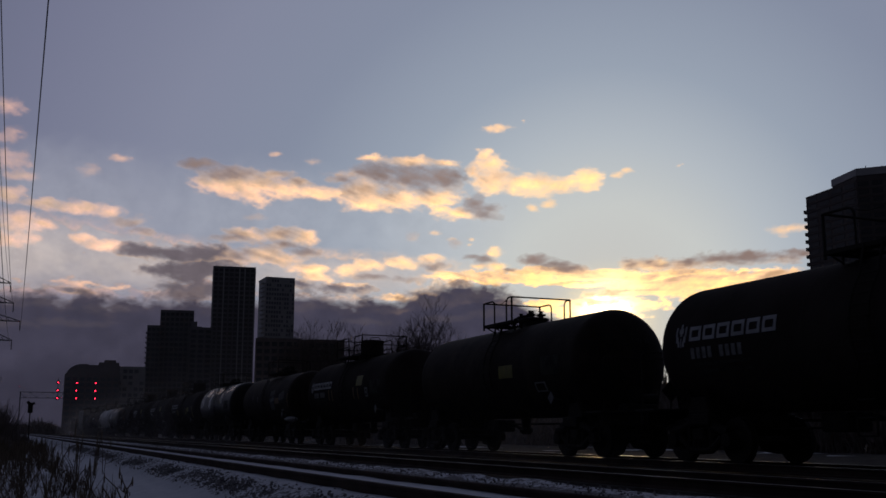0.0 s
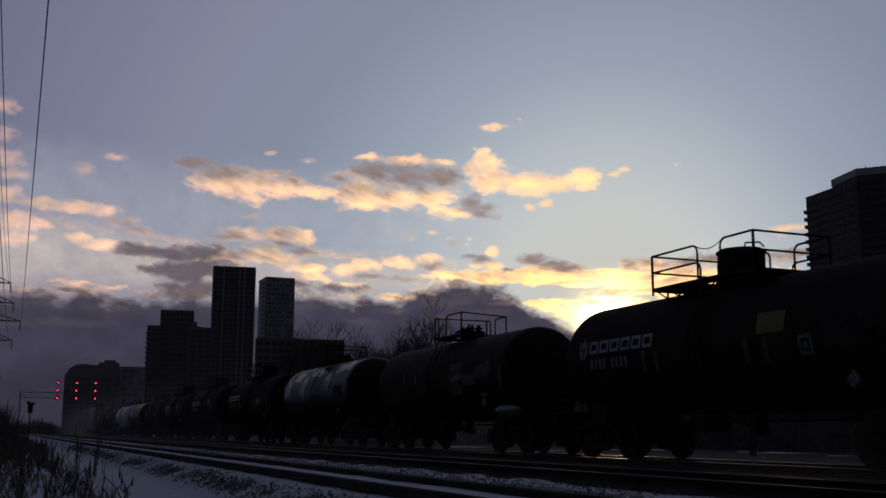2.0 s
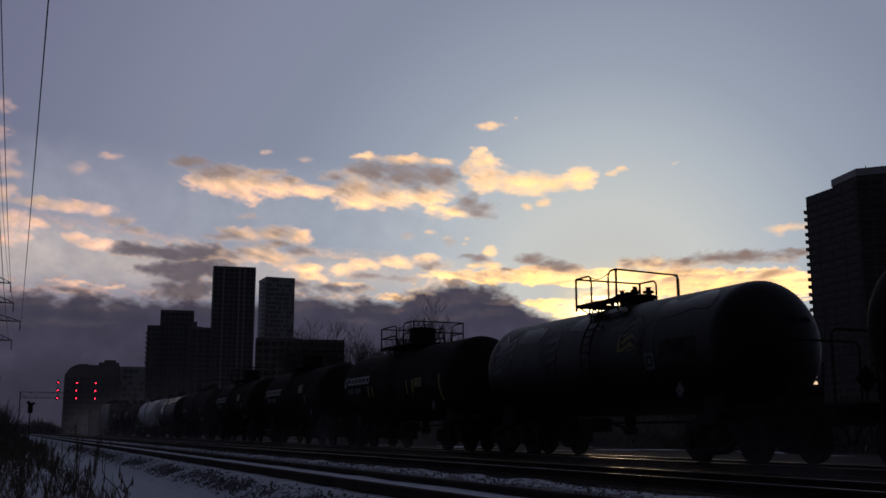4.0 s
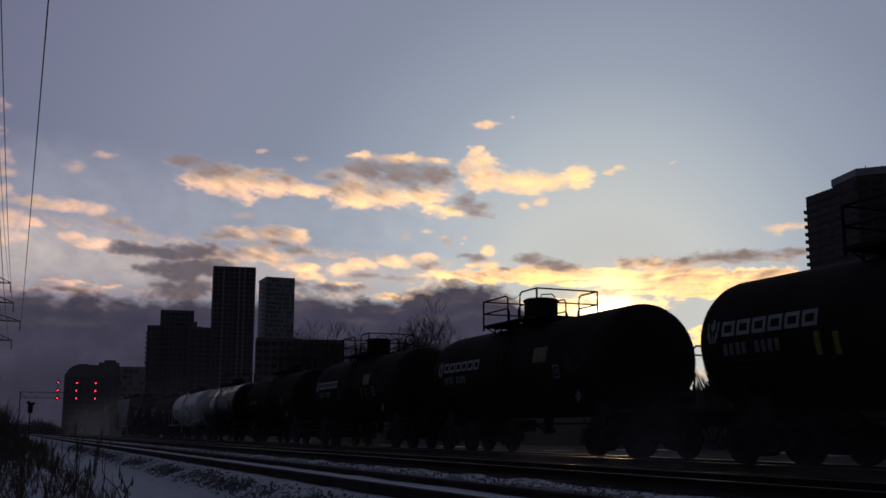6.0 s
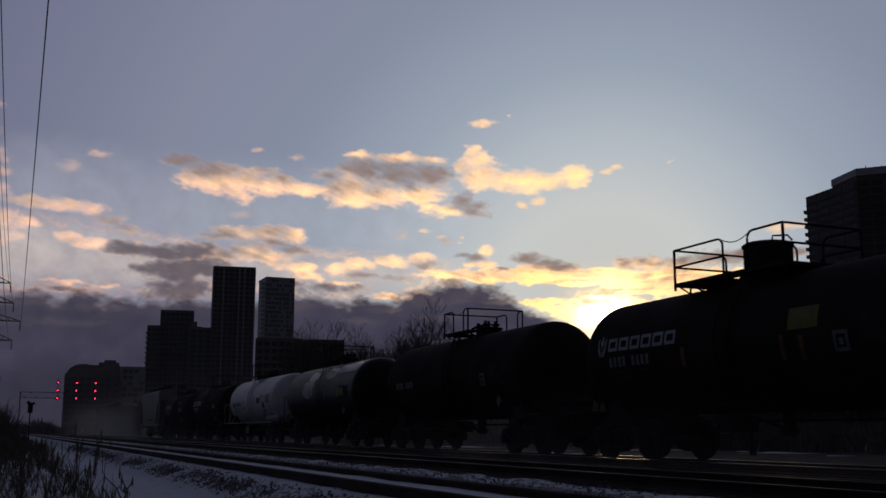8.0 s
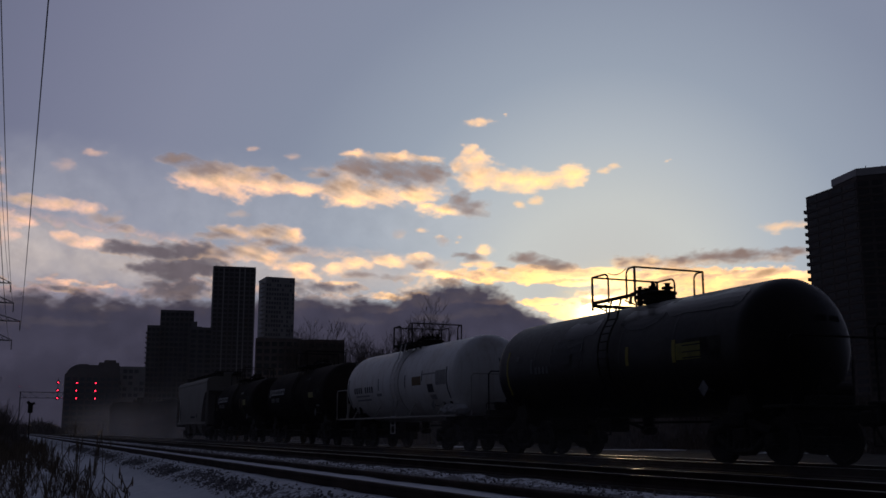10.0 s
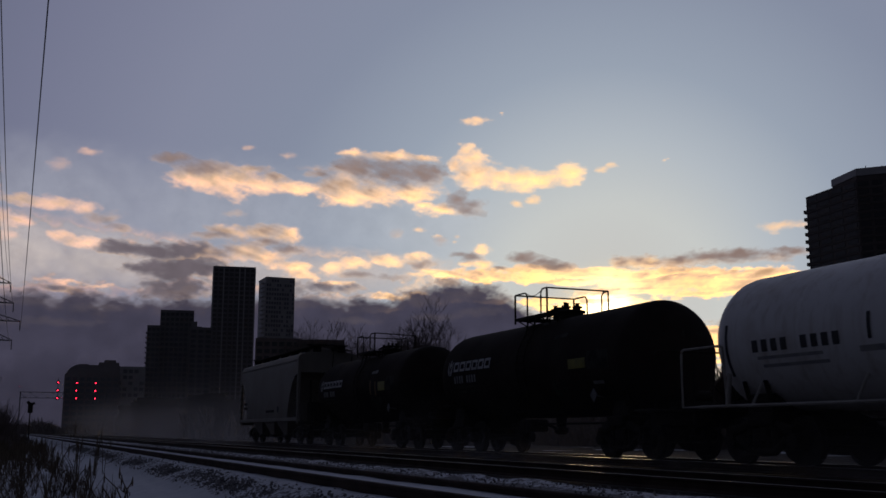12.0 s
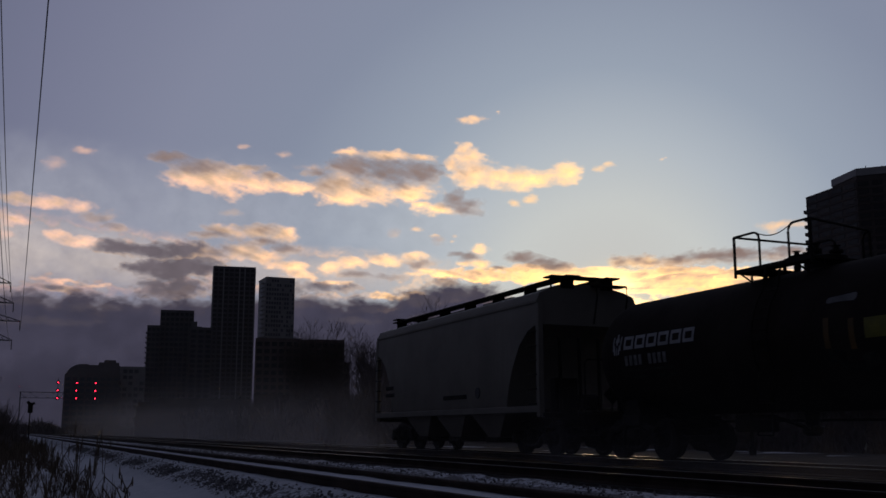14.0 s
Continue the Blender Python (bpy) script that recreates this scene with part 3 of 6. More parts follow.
    if snow:
        rnd = random.Random(4)
        for k in range(7):
            bm = bmesh.new()
            bmesh.ops.create_icosphere(bm, subdivisions=3, radius=1.0)
            cx, r = snow[0] + k * 0.19 * snow[1], rnd.uniform(0.11, 0.19) * snow[1]
            for v in bm.verts:
                d = 1 + 0.35 * noise.noise(v.co * 1.7 + Vector((k * 3.1, 0, 0)))
                v.co = Vector((cx + v.co.x * r * 1.1 * d, -1.16 + v.co.y * 0.24 * d, 1.14 + 0.18 * snow[1] + rnd.uniform(-0.004, 0.004) + v.co.z * r * d))
            part("snow_clump", bm, PACKED_SNOW, car, "frozen snow packed on the bolster", True)

    def outlet(bm):
        lathe(bm, [(0.55, 0.12), (0.62, 0.2), (0.72, 0.2), (0.75, 0.13), (1.06, 0.16)], "Z", (0, 0, 0), 14)
        tube(bm, [(-0.6, -0.5, 0.95), (0.0, -0.1, 0.7), (0.5, -0.5, 0.72)], 0.04)
        box(bm, -1.9, -1.2, -0.35, 0.25, 0.62, 0.98, 0.05)
        tube(bm, [(-3.6, 0.2, 0.85), (3.6, 0.2, 0.85)], 0.03)
        tube(bm, [(-3.6, -0.2, 0.68), (-1.8, -0.2, 0.7)], 0.025)
    part("outlet_valve", shared(("outlet_valve",), outlet, STEEL_DARK, True), STEEL_DARK, car, "bottom outlet, brake cylinder and rods")

    slide = pose(shift - (0.04 if kind == "dome" else 0.0), 0, 0)
    paint = PAINT_DARK if shell == TANK_WHITE else MARK_DIM
    if logo:
        emblem = part("emblem", shared(("emblem",), lambda bm: side_patch(bm, -4.79, -4.65, 2.66, 2.77), PAINT_WHITE), PAINT_WHITE, car, "white painted emblem", at=slide)
        for k, q in enumerate(((-4.9, -4.845, 2.6, 2.8), (-4.88, -4.8, 2.47, 2.6), (-4.83, -4.77, 2.38, 2.5), (-4.595, -4.54, 2.6, 2.8), (-4.64, -4.56, 2.47, 2.6), (-4.67, -4.61, 2.38, 2.5), (-4.75, -4.69, 2.6, 2.86), (-4.735, -4.705, 2.36, 2.56))):
            part("emblem_stroke", shared(("emblem_stroke", k), lambda bm: side_patch(bm, *q, 0.007 + 0.001 * (k % 3)), PAINT_WHITE), PAINT_WHITE, emblem)
        for k in range(6):
            part("letter_block", shared(("letter_block", k), lambda bm: letter_block(bm, -4.44 + k * 0.45, -4.06 + k * 0.45, 2.48, 2.78, 0.075), PAINT_WHITE), PAINT_WHITE, car, "white painted block of the owner's mark", at=slide)
    if bars:
        gap, wide = (0.26, 0.16) if shell == TANK_WHITE else (0.185, 0.12)
        for k in range(9):
            if k != 4:
                part("number_bar", shared(("number_bar", k, paint.name), lambda bm: side_patch(bm, -4.4 + k * gap, -4.4 + wide + k * gap, 2.11, 2.34), paint), paint, car, "plain bar of the painted car number", at=slide)
        for k in range(2):
            part("notice_bar", shared(("notice_bar", k, paint.name), lambda bm: side_patch(bm, -4.3 + k * 0.1, -2.6 + k * 0.1, 1.97 - k * 0.15, 2.03 - k * 0.15), PAINT_GREY if shell != TANK_WHITE else PANEL_SOIL), PAINT_GREY, car, at=slide)
    if yellow:
        part("yellow_panel", shared(("yellow_panel", shell.name, yellow), lambda bm: side_patch(bm, *yellow), PANEL_RUST if shell == TANK_WHITE or shell == TANK_GREY and sink else PANEL_YELLOW), PANEL_YELLOW, car, "yellow painted panel", at=pose(0, 0, -sink))
    part("data_panel", shared(("data_panel", shell.name, data), lambda bm: side_patch(bm, *data), PANEL_SOIL if shell == TANK_WHITE else PAINT_GREY), PAINT_GREY, car, "weathered data panel", at=pose(0, 0, -sink))

    def square(bm):
        for a, b, c, d in ((2.7, 3.05, 1.98, 2.05), (2.7, 3.05, 2.28, 2.35), (2.7, 2.77, 2.05, 2.28), (2.98, 3.05, 2.05, 2.28), (2.82, 2.93, 2.1, 2.22)):
            side_patch(bm, a, b, c, d)
    faded = PAINT_DARK if shell == TANK_WHITE else PAINT_FADED
    if stencil:
        part("stencil_square", shared(("stencil_square", faded.name), square, faded), faded, car)

    def placard(bm):
        ring = [[bm.verts.new((3.92 + u, y, 1.5 + v)) for u, v in ((-0.16, 0), (0, -0.17), (0.16, 0), (0, 0.17))] for y in (-1.33, -1.31)]
        for k in range(4):
            bm.faces.new((ring[0][k], ring[0][(k + 1) % 4], ring[1][(k + 1) % 4], ring[1][k]))
        bm.faces.new(ring[0])
        bm.faces.new(ring[1][::-1])
        tube(bm, [(3.92, -1.31, 1.5), (3.92, -1.0, 1.45)], 0.02)
    part("placard", shared(("placard",), placard, PAINT_FADED), PAINT_FADED, car, "white diamond placard")
    def end_placard(bm):
        for sx, grow_by in ((6.47, 1.0), (6.455, 1.12)):
            ring = [[bm.verts.new((sx + dx, -0.4 + u * grow_by, 1.55 + v * grow_by)) for u, v in ((-0.23, 0), (0, -0.23), (0.23, 0), (0, 0.23))] for dx in (0.0, 0.012)]
            for k in range(4):
                bm.faces.new((ring[0][k], ring[0][(k + 1) % 4], ring[1][(k + 1) % 4], ring[1][k]))
            bm.faces.new(ring[0])
            bm.faces.new(ring[1][::-1])
        tube(bm, [(6.45, -0.4, 1.35), (6.42, -0.4, 1.08)], 0.02)
    for s in (-1, 1) if not nose else (-1,):
        part("end_placard", shared(("end_placard",), end_placard, STEEL_DARK), STEEL_DARK, car, "dark diamond placard holder on a stand", at=pose(0 if s > 0 else -12.95, 0, 0))

    def head_bar(bm, k):
        rows = []
        for z in (2.84, 2.9, 2.96):
            for y in (0.02 + k * 0.085, 0.075 + k * 0.085):
                q = 1 - (y * y + (z - TANK_Z) ** 2) / TANK_R ** 2
                rows.append(bm.verts.new((half - 0.72 + 0.724 * math.sqrt(q) + 0.004, y, z)))
        for q in (0, 2):
            bm.faces.new((rows[q], rows[q + 1], rows[q + 3], rows[q + 2]))
    ink = PAINT_FADED if shell == TANK_WHITE else PAINT_GREY
    for k in (0, 1, 2, 3, 5, 6, 7, 8):
        part("number_bar", shared(("head_bar", k, half, ink.name), lambda bm: head_bar(bm, k), ink), ink, car, "plain bar of the car number on the tank head", at=pose(back, 0, -sink))
    for name, material, x0, x1, z0, z1 in extra:
        bm = bmesh.new()
        if name in ("graffiti_patch", "varnish_patch", "paint_patch"):
            ragged_patch(bm, x0, x1, z0, z1, x0 + z0)
        else:
            side_patch(bm, x0, x1, z0, z1, 0.009)
        part(name, bm, material, car, at=pose(0, 0, -sink))
    MOVERS.append((car, centre))
    return car


BLACK_LOGO = "black tank car with white painted owner's mark and top platform"
tank_car(-13.1, BLACK_LOGO, "valve", TANK_BLACK, logo=True)
tank_car(-27.5, "dusty black tank car with yellow panel and open valves", "valve", TANK_GREY, bars=False, longer=-0.3, yellow=(0.92, 1.8, 2.12, 2.48), stencil=False, data=(3.45, 4.4, 2.1, 2.6),
         extra=(("stencil_frame", PAINT_FADED, 2.98, 3.58, 1.68, 1.72), ("stencil_frame", PAINT_FADED, 2.98, 3.58, 1.9, 1.94), ("stencil_frame", PAINT_FADED, 2.98, 3.04, 1.72, 1.9), ("stencil_frame", PAINT_FADED, 3.5, 3.58, 1.72, 1.9)))
tank_car(-41.35, BLACK_LOGO, "dome", TANK_BLACK, logo=True, longer=0.14, extra=tuple(("paint_stripe", PANEL_RUST, *q) for q in ((-2.25, -2.12, 1.95, 2.42), (-1.78, -1.65, 1.93, 2.39), (1.2, 1.34, 1.95, 2.41), (1.75, 1.88, 1.92, 2.37))))
tank_car(-55.87, "dusty black tank car with pale graffiti patch and yellow band", "valve", TANK_GREY, bars=False, yellow=(2.4, 3.3, 2.12, 2.42), stencil=False, data=(3.36, 4.5, 2.14, 2.68), rails=(-0.7, 1.5, -0.4, 0.25), far_end=0.82, snow=(4.85, 0.6), sink=0.065, aft=0.35,
         extra=(("graffiti_patch", PAINT_SMEAR, 1.42, 2.3, 2.55, 2.82), ("graffiti_patch", PAINT_SMEAR, 1.35, 2.35, 2.22, 2.5), ("graffiti_patch", PAINT_FADED, 1.55, 2.25, 2.26, 2.4), ("graffiti_patch", PAINT_SMEAR, 1.45, 2.3, 1.84, 2.18), ("graffiti_patch", PAINT_SMEAR, 3.3, 4.4, 2.3, 2.7), ("white_plate", MARK_DIM, 3.5, 4.0, 1.75, 1.84), ("paint_stroke", PAINT_FADED, -2.7, -2.62, 2.4, 2.67), ("paint_stroke", PAINT_FADED, -1.6, -1.5, 2.33, 2.58), ("paint_stripe", PANEL_RUST, 5.0, 5.12, 1.9, 2.6)))
tank_car(-70.5, "dusty black tank car with glossy worn patches along the top", "valve", TANK_SHEEN, bars=False, far_end=0.82, extra=tuple(("varnish_patch", TANK_VARNISH, *spread) for spread in ((-5.0, -3.9, 2.3, 3.3), (-3.8, -2.4, 3.0, 3.45), (-2.2, -1.3, 2.2, 3.2), (-1.0, 1.5, 3.1, 3.5), (1.7, 2.6, 2.4, 3.2), (2.8, 4.8, 3.15, 3.55))))
tank_car(-84.1, "black tank car with white mark and yellow reflective stripes", "dome", TANK_BLACK, logo=True, yellow=(2.2, 2.92, 2.15, 2.46), stencil=False, data=(2.95, 4.2, 2.12, 2.6),
         extra=tuple(("reflective_stripe", PAINT_YELLOW, *q) for q in ((-2.74, -2.6, 1.96, 2.37), (-2.29, -2.16, 1.94, 2.34), (1.42, 1.54, 1.95, 2.42), (1.98, 2.12, 1.96, 2.42), (4.4, 4.53, 1.66, 2.5))) + (("graffiti_patch", PAINT_GREY, 0.1, 1.2, 1.8, 2.45), ("graffiti_patch", PAINT_GREY, 1.7, 2.9, 1.65, 1.95)), shift=-0.8, longer=0.5)
tank_car(-99.0, BLACK_LOGO, "dome", TANK_BLACK, logo=True)
tank_car(-113.4, BLACK_LOGO, "dome", TANK_BLACK, logo=True, extra=tuple(("paint_stripe", PANEL_RUST, *q) for q in ((1.36, 1.48, 1.93, 2.38), (1.87, 1.99, 1.9, 2.34), (-1.66, -1.52, 1.97, 2.38))))
tank_car(-127.8, "plain black tank car with open valves on top", "valve", TANK_BLACK, yellow=None)
tank_car(-142.6, "brown-black tank car with glossy patches and yellow end stripe", "valve", TANK_SHEEN, bars=False, longer=0.1, sink=0.06, yellow=(3.08, 3.92, 2.18, 2.53), stencil=False, deck=False,
         extra=(("reflective_stripe", PAINT_YELLOW, -4.95, -4.85, 1.7, 2.9), ("reflective_stripe", PAINT_YELLOW, 1.15, 1.27, 2.17, 2.6), ("reflective_stripe", PAINT_YELLOW, 2.94, 3.06, 2.14, 2.62), ("paint_stroke", PAINT_FADED, -3.5, -3.4, 2.22, 2.6), ("round_mark", MARK_DIM, -4.36, -4.2, 2.6, 2.74), ("paint_stroke", PAINT_GREY, -1.4, -1.3, 2.3, 2.62))
         + tuple(("number_bar", PAINT_FADED, -3.25 + k * 0.2, -3.13 + k * 0.2, 2.2, 2.38) for k in range(4))
         + tuple(("varnish_patch", TANK_VARNISH, *q) for q in ((0.6, 2.3, 3.05, 3.5), (2.2, 4.9, 3.2, 3.6), (-2.4, -0.8, 2.25, 3.0), (-2.0, -0.4, 3.0, 3.4))))
tank_car(-157.0, "dirty white tank car with dark lettering bars", "valve", TANK_WHITE, nose=0.4, yellow=(2.02, 2.86, 2.2, 2.5), stencil=False, data=(4.15, 5.0, 2.15, 2.62), snow=(4.75, 1.0), extra=(("weld_band", PAINT_DARK, -1.52, -1.44, 2.15, 2.6), ("weld_band", PAINT_DARK, 1.3, 1.38, 2.15, 2.6), ("weld_band", PAINT_DARK, 2.92, 2.99, 2.32, 2.68), ("panel_seam", PANEL_SOIL, 3.0, 4.15, 2.52, 2.57), ("stencil_plate", PAINT_DARK, 3.42, 3.9, 1.93, 2.2), ("faint_notice", PANEL_SOIL, -1.75, -1.2, 1.95, 2.05), ("faint_notice", PANEL_SOIL, 3.5, 4.0, 1.7, 1.85), ("dark_stripe", PAINT_DARK, -5.18, -5.1, 1.7, 2.7), ("dark_stripe", PAINT_DARK, 5.05, 5.14, 1.7, 2.7)))
tank_car(-171.17, BLACK_LOGO, "valve", TANK_BLACK, logo=True, yellow=(2.78, 3.62, 2.18, 2.43), stencil=False, data=(3.68, 4.67, 2.13, 2.58), extra=(("white_plate", PAINT_FADED, 3.82, 4.3, 1.77, 1.85), ("paint_patch", PAINT_GREY, 1.82, 2.48, 3.05, 3.17), ("graffiti_patch", PAINT_GREY, 1.78, 2.1, 1.55, 1.9), ("graffiti_patch", PAINT_GREY, 2.2, 2.5, 1.6, 1.94)))
tank_car(-185.68, BLACK_LOGO, "valve", TANK_BLACK, logo=True, rails=(-0.85, 1.3, -0.1, 0.72), far_end=0.8, yellow=(2.8, 3.58, 2.16, 2.5), stencil=False, data=(3.7, 4.6, 2.16, 2.66), extra=(("paint_patch", PAINT_FADED, 1.9, 2.6, 2.87, 3.0), ("paint_stripe", PANEL_RUST, 1.87, 2.0, 2.05, 2.58), ("paint_stripe", PANEL_RUST, 2.45, 2.58, 2.0, 2.52), ("paint_patch", PAINT_GREY, 1.9, 2.3, 1.78, 1.97), ("paint_patch", PAINT_GREY, 2.1, 2.7, 1.62, 1.78), ("paint_patch", PAINT_GREY, 2.6, 3.02, 1.68, 1.92)))


def hopper_car(centre):
    car = thing("hopper_car", "grey covered hopper car with a roof running board", "hopper car", pose(centre, TRACKS[2], 0), "cars of the freight train")

    def body(bm):
        half = [(-1.52, 1.25), (-1.56, 1.4), (-1.56, 3.7), (-1.55, 4.12), (-1.47, 4.3), (-1.15, 4.42), (-0.5, 4.55), (0, 4.58)]
        sec = half + [(-y, z) for y, z in reversed(half[:-1])]
        rings = []
        for x, low, cut in ((-6.6, 3.45, 0), (-6.2, 3.3, 0), (-5.7, 2.95, 0), (-5.3, 2.4, 0), (-5.05, 1.9, 0), (-4.95, 1.25, 0), (4.3, 1.25, 0), (4.45, 1.9, 0), (4.7, 2.4, 0), (5.1, 2.95, 0), (5.6, 3.3, 0), (6.15, 3.45, 0)):
            rings.append([bm.verts.new((x, y, max(z, low))) for y, z in sec])
        for a, b in zip(rings, rings[1:]):
            for k in range(len(sec)):
                j = (k + 1) % len(sec)
                bm.faces.new((a[k], a[j], b[j], b[k]))
        bm.faces.new(rings[0])
        bm.faces.new(rings[-1][::-1])
        bmesh.ops.remove_doubles(bm, verts=bm.verts, dist=0.001)
    part("body", shared(("hopper_body",), body, HOPPER_GREY, True), HOPPER_GREY, car)
    for y in (-1.5, 1.5):
        bm = bmesh.new()
        box(bm, -6.7, 6.25, y - 0.09, y + 0.09, 1.12, 1.3, 0.02)
        part("side_sill", bm, HOPPER_GREY, car)
        bm = bmesh.new()
        box(bm, -6.6, 6.2, y * 1.03 - 0.05, y * 1.03 + 0.05, 4.02, 4.12, 0.02)
        part("roof_eave", bm, HOPPER_GREY, car)
        for x in (-6.62, 6.17):
            bm = bmesh.new()
            box(bm, x - 0.09, x + 0.09, y - 0.08, y + 0.06, 1.0, 4.02, 0.02)
            part("corner_post", bm, HOPPER_GREY, car)
            for k in range(6):
                bm = bmesh.new()
                tube(bm, [(x + (0.55 if x < 0 else -0.55), y * 1.05, 1.35 + k * 0.38), (x, y * 1.08, 1.35 + k * 0.38)], 0.02)
                part("grab_iron", bm, STEEL_DARK, car)
    for k, x in enumerate((-2.75, 0.0, 2.75)):
        bm = bmesh.new()
        top = [bm.verts.new((x + u, v, 1.26)) for u, v in ((-1.3, -1.45), (1.3, -1.45), (1.3, 1.45), (-1.3, 1.45))]
        low = [bm.verts.new((x + u, v, 0.45)) for u, v in ((-0.35, -1.2), (0.35, -1.2), (0.35, 1.2), (-0.35, 1.2))]
        for i in range(4):
            bm.faces.new((top[i], top[(i + 1) % 4], low[(i + 1) % 4], low[i]))
        bm.faces.new(low)
        bm.faces.new(top[::-1])
        part("hopper_bay", bm, HOPPER_GREY, car, "sloped discharge bay")
        bm = bmesh.new()
        box(bm, x - 0.45, x + 0.45, -1.28, 1.28, 0.32, 0.47, 0.03)
        part("outlet_gate", bm, STEEL_DARK, car)
    for s in (-1, 1):
        bm = bmesh.new()
        box(bm, -6.9, 6.5, s * 0.62 - 0.22, s * 0.62 + 0.22, 4.73, 4.77)
        for k in range(7):
            box(bm, -6.5 + k * 2.1, -6.44 + k * 2.1, s * 0.62 - 0.2, s * 0.62 + 0.2, 4.45, 4.73)
        part("running_board", bm, STEEL_DARK, car, "roof running board on brackets")
    for k in range(4):
        bm = bmesh.new()
        box(bm, -5.6 + k * 2.9, -3.5 + k * 2.9, -0.35, 0.35, 4.56, 4.7, 0.03)
        part("roof_hatch", bm, HOPPER_GREY, car)
    for s, x in ((-1, -6.75), (1, 6.3)):
        bm = bmesh.new()
        box(bm, x - s * 0.55 - 0.25, x - s * 0.55 + 0.25, -1.0, 1.0, 4.79, 4.83)
        box(bm, x - 0.2, x + 0.2, 0.1, 1.05, 4.52, 4.56)
        for y in (0.1, 1.05):
            tube(bm, [(x + s * 0.18, y, 4.54), (x + s * 0.2, y, 4.2), (x, y, 3.5)], 0.025)
        for y in (-0.9, 0.9):
            tube(bm, [(x - s * 0.55, y, 4.81), (x - s * 0.55, y, 4.3)], 0.025)
        part("end_catwalk", bm, STEEL_DARK, car)
        bm = bmesh.new()
        box(bm, min(x, x - s * 1.7), max(x, x - s * 1.7), -0.3, 0.3, 0.75, 1.1, 0.03)
        for y in (-0.9, -0.3, 0.3, 0.9):
            tube(bm, [(x - s * 0.1, y, 1.1), (x - s * 0.15, y, 3.1)], 0.05)
        box(bm, x - 0.1, x + 0.1, -1.5, 1.5, 0.98, 1.12, 0.02)
        part("end_frame", bm, STEEL_DARK, car)
        bm = bmesh.new()
        box(bm, min(x, x + s * 0.75), max(x, x + s * 0.75), -0.1, 0.1, 0.78, 0.95, 0.02)
        box(bm, min(x + s * 0.55, x + s * 0.9), max(x + s * 0.55, x + s * 0.9), -0.2, 0.15, 0.72, 1.0, 0.05)
        part("coupler", bm, STEEL_DARK, car, "knuckle coupler")
        bm = bmesh.new()
        lathe(bm, [(-0.75, 0.05), (-0.7, 0.22), (0.55, 0.22), (0.6, 0.05)], "Y", (x - s * 0.75, 0.0, 1.42), 16)
        part("air_reservoir", bm, STEEL_DARK, car, "brake air reservoir on the end platform", True)
        bm = bmesh.new()
        box(bm, min(x - s * 0.3, x - s * 0.62), max(x - s * 0.3, x - s * 0.62), -0.95, -0.25, 1.12, 2.05, 0.04)
        part("brake_gear_box", bm, STEEL_DARK, car)
        build_truck(car, s * 4.95 - 0.2)
    bm = bmesh.new()
    lathe(bm, [(-1.585, 0.16), (-1.565, 0.17), (-1.55, 0.01)], "Y", (2.4, 0, 1.75), 16)
    part("round_plate", bm, PAINT_DARK, car)
    for x0, x1, z in ((-5.6, -4.8, 2.1), (-5.6, -4.7, 1.85), (-0.2, 1.6, 1.6)):
        bm = bmesh.new()
        box(bm, x0, x1, -1.572, -1.562, z, z + 0.13)
        part("lettering_bar", bm, PAINT_GREY, car, "plain bar of painted lettering")
    MOVERS.append((car, centre))


hopper_car(-200.08)


# ---------------------------------------------------------------- buildings
def spot(az, dist):
    a = radians(az)
    return (-math.cos(a) * dist, math.sin(a) * dist)


def facing(az):
    """A turn about z that points local -y at the camera's side."""
    return 90 - az


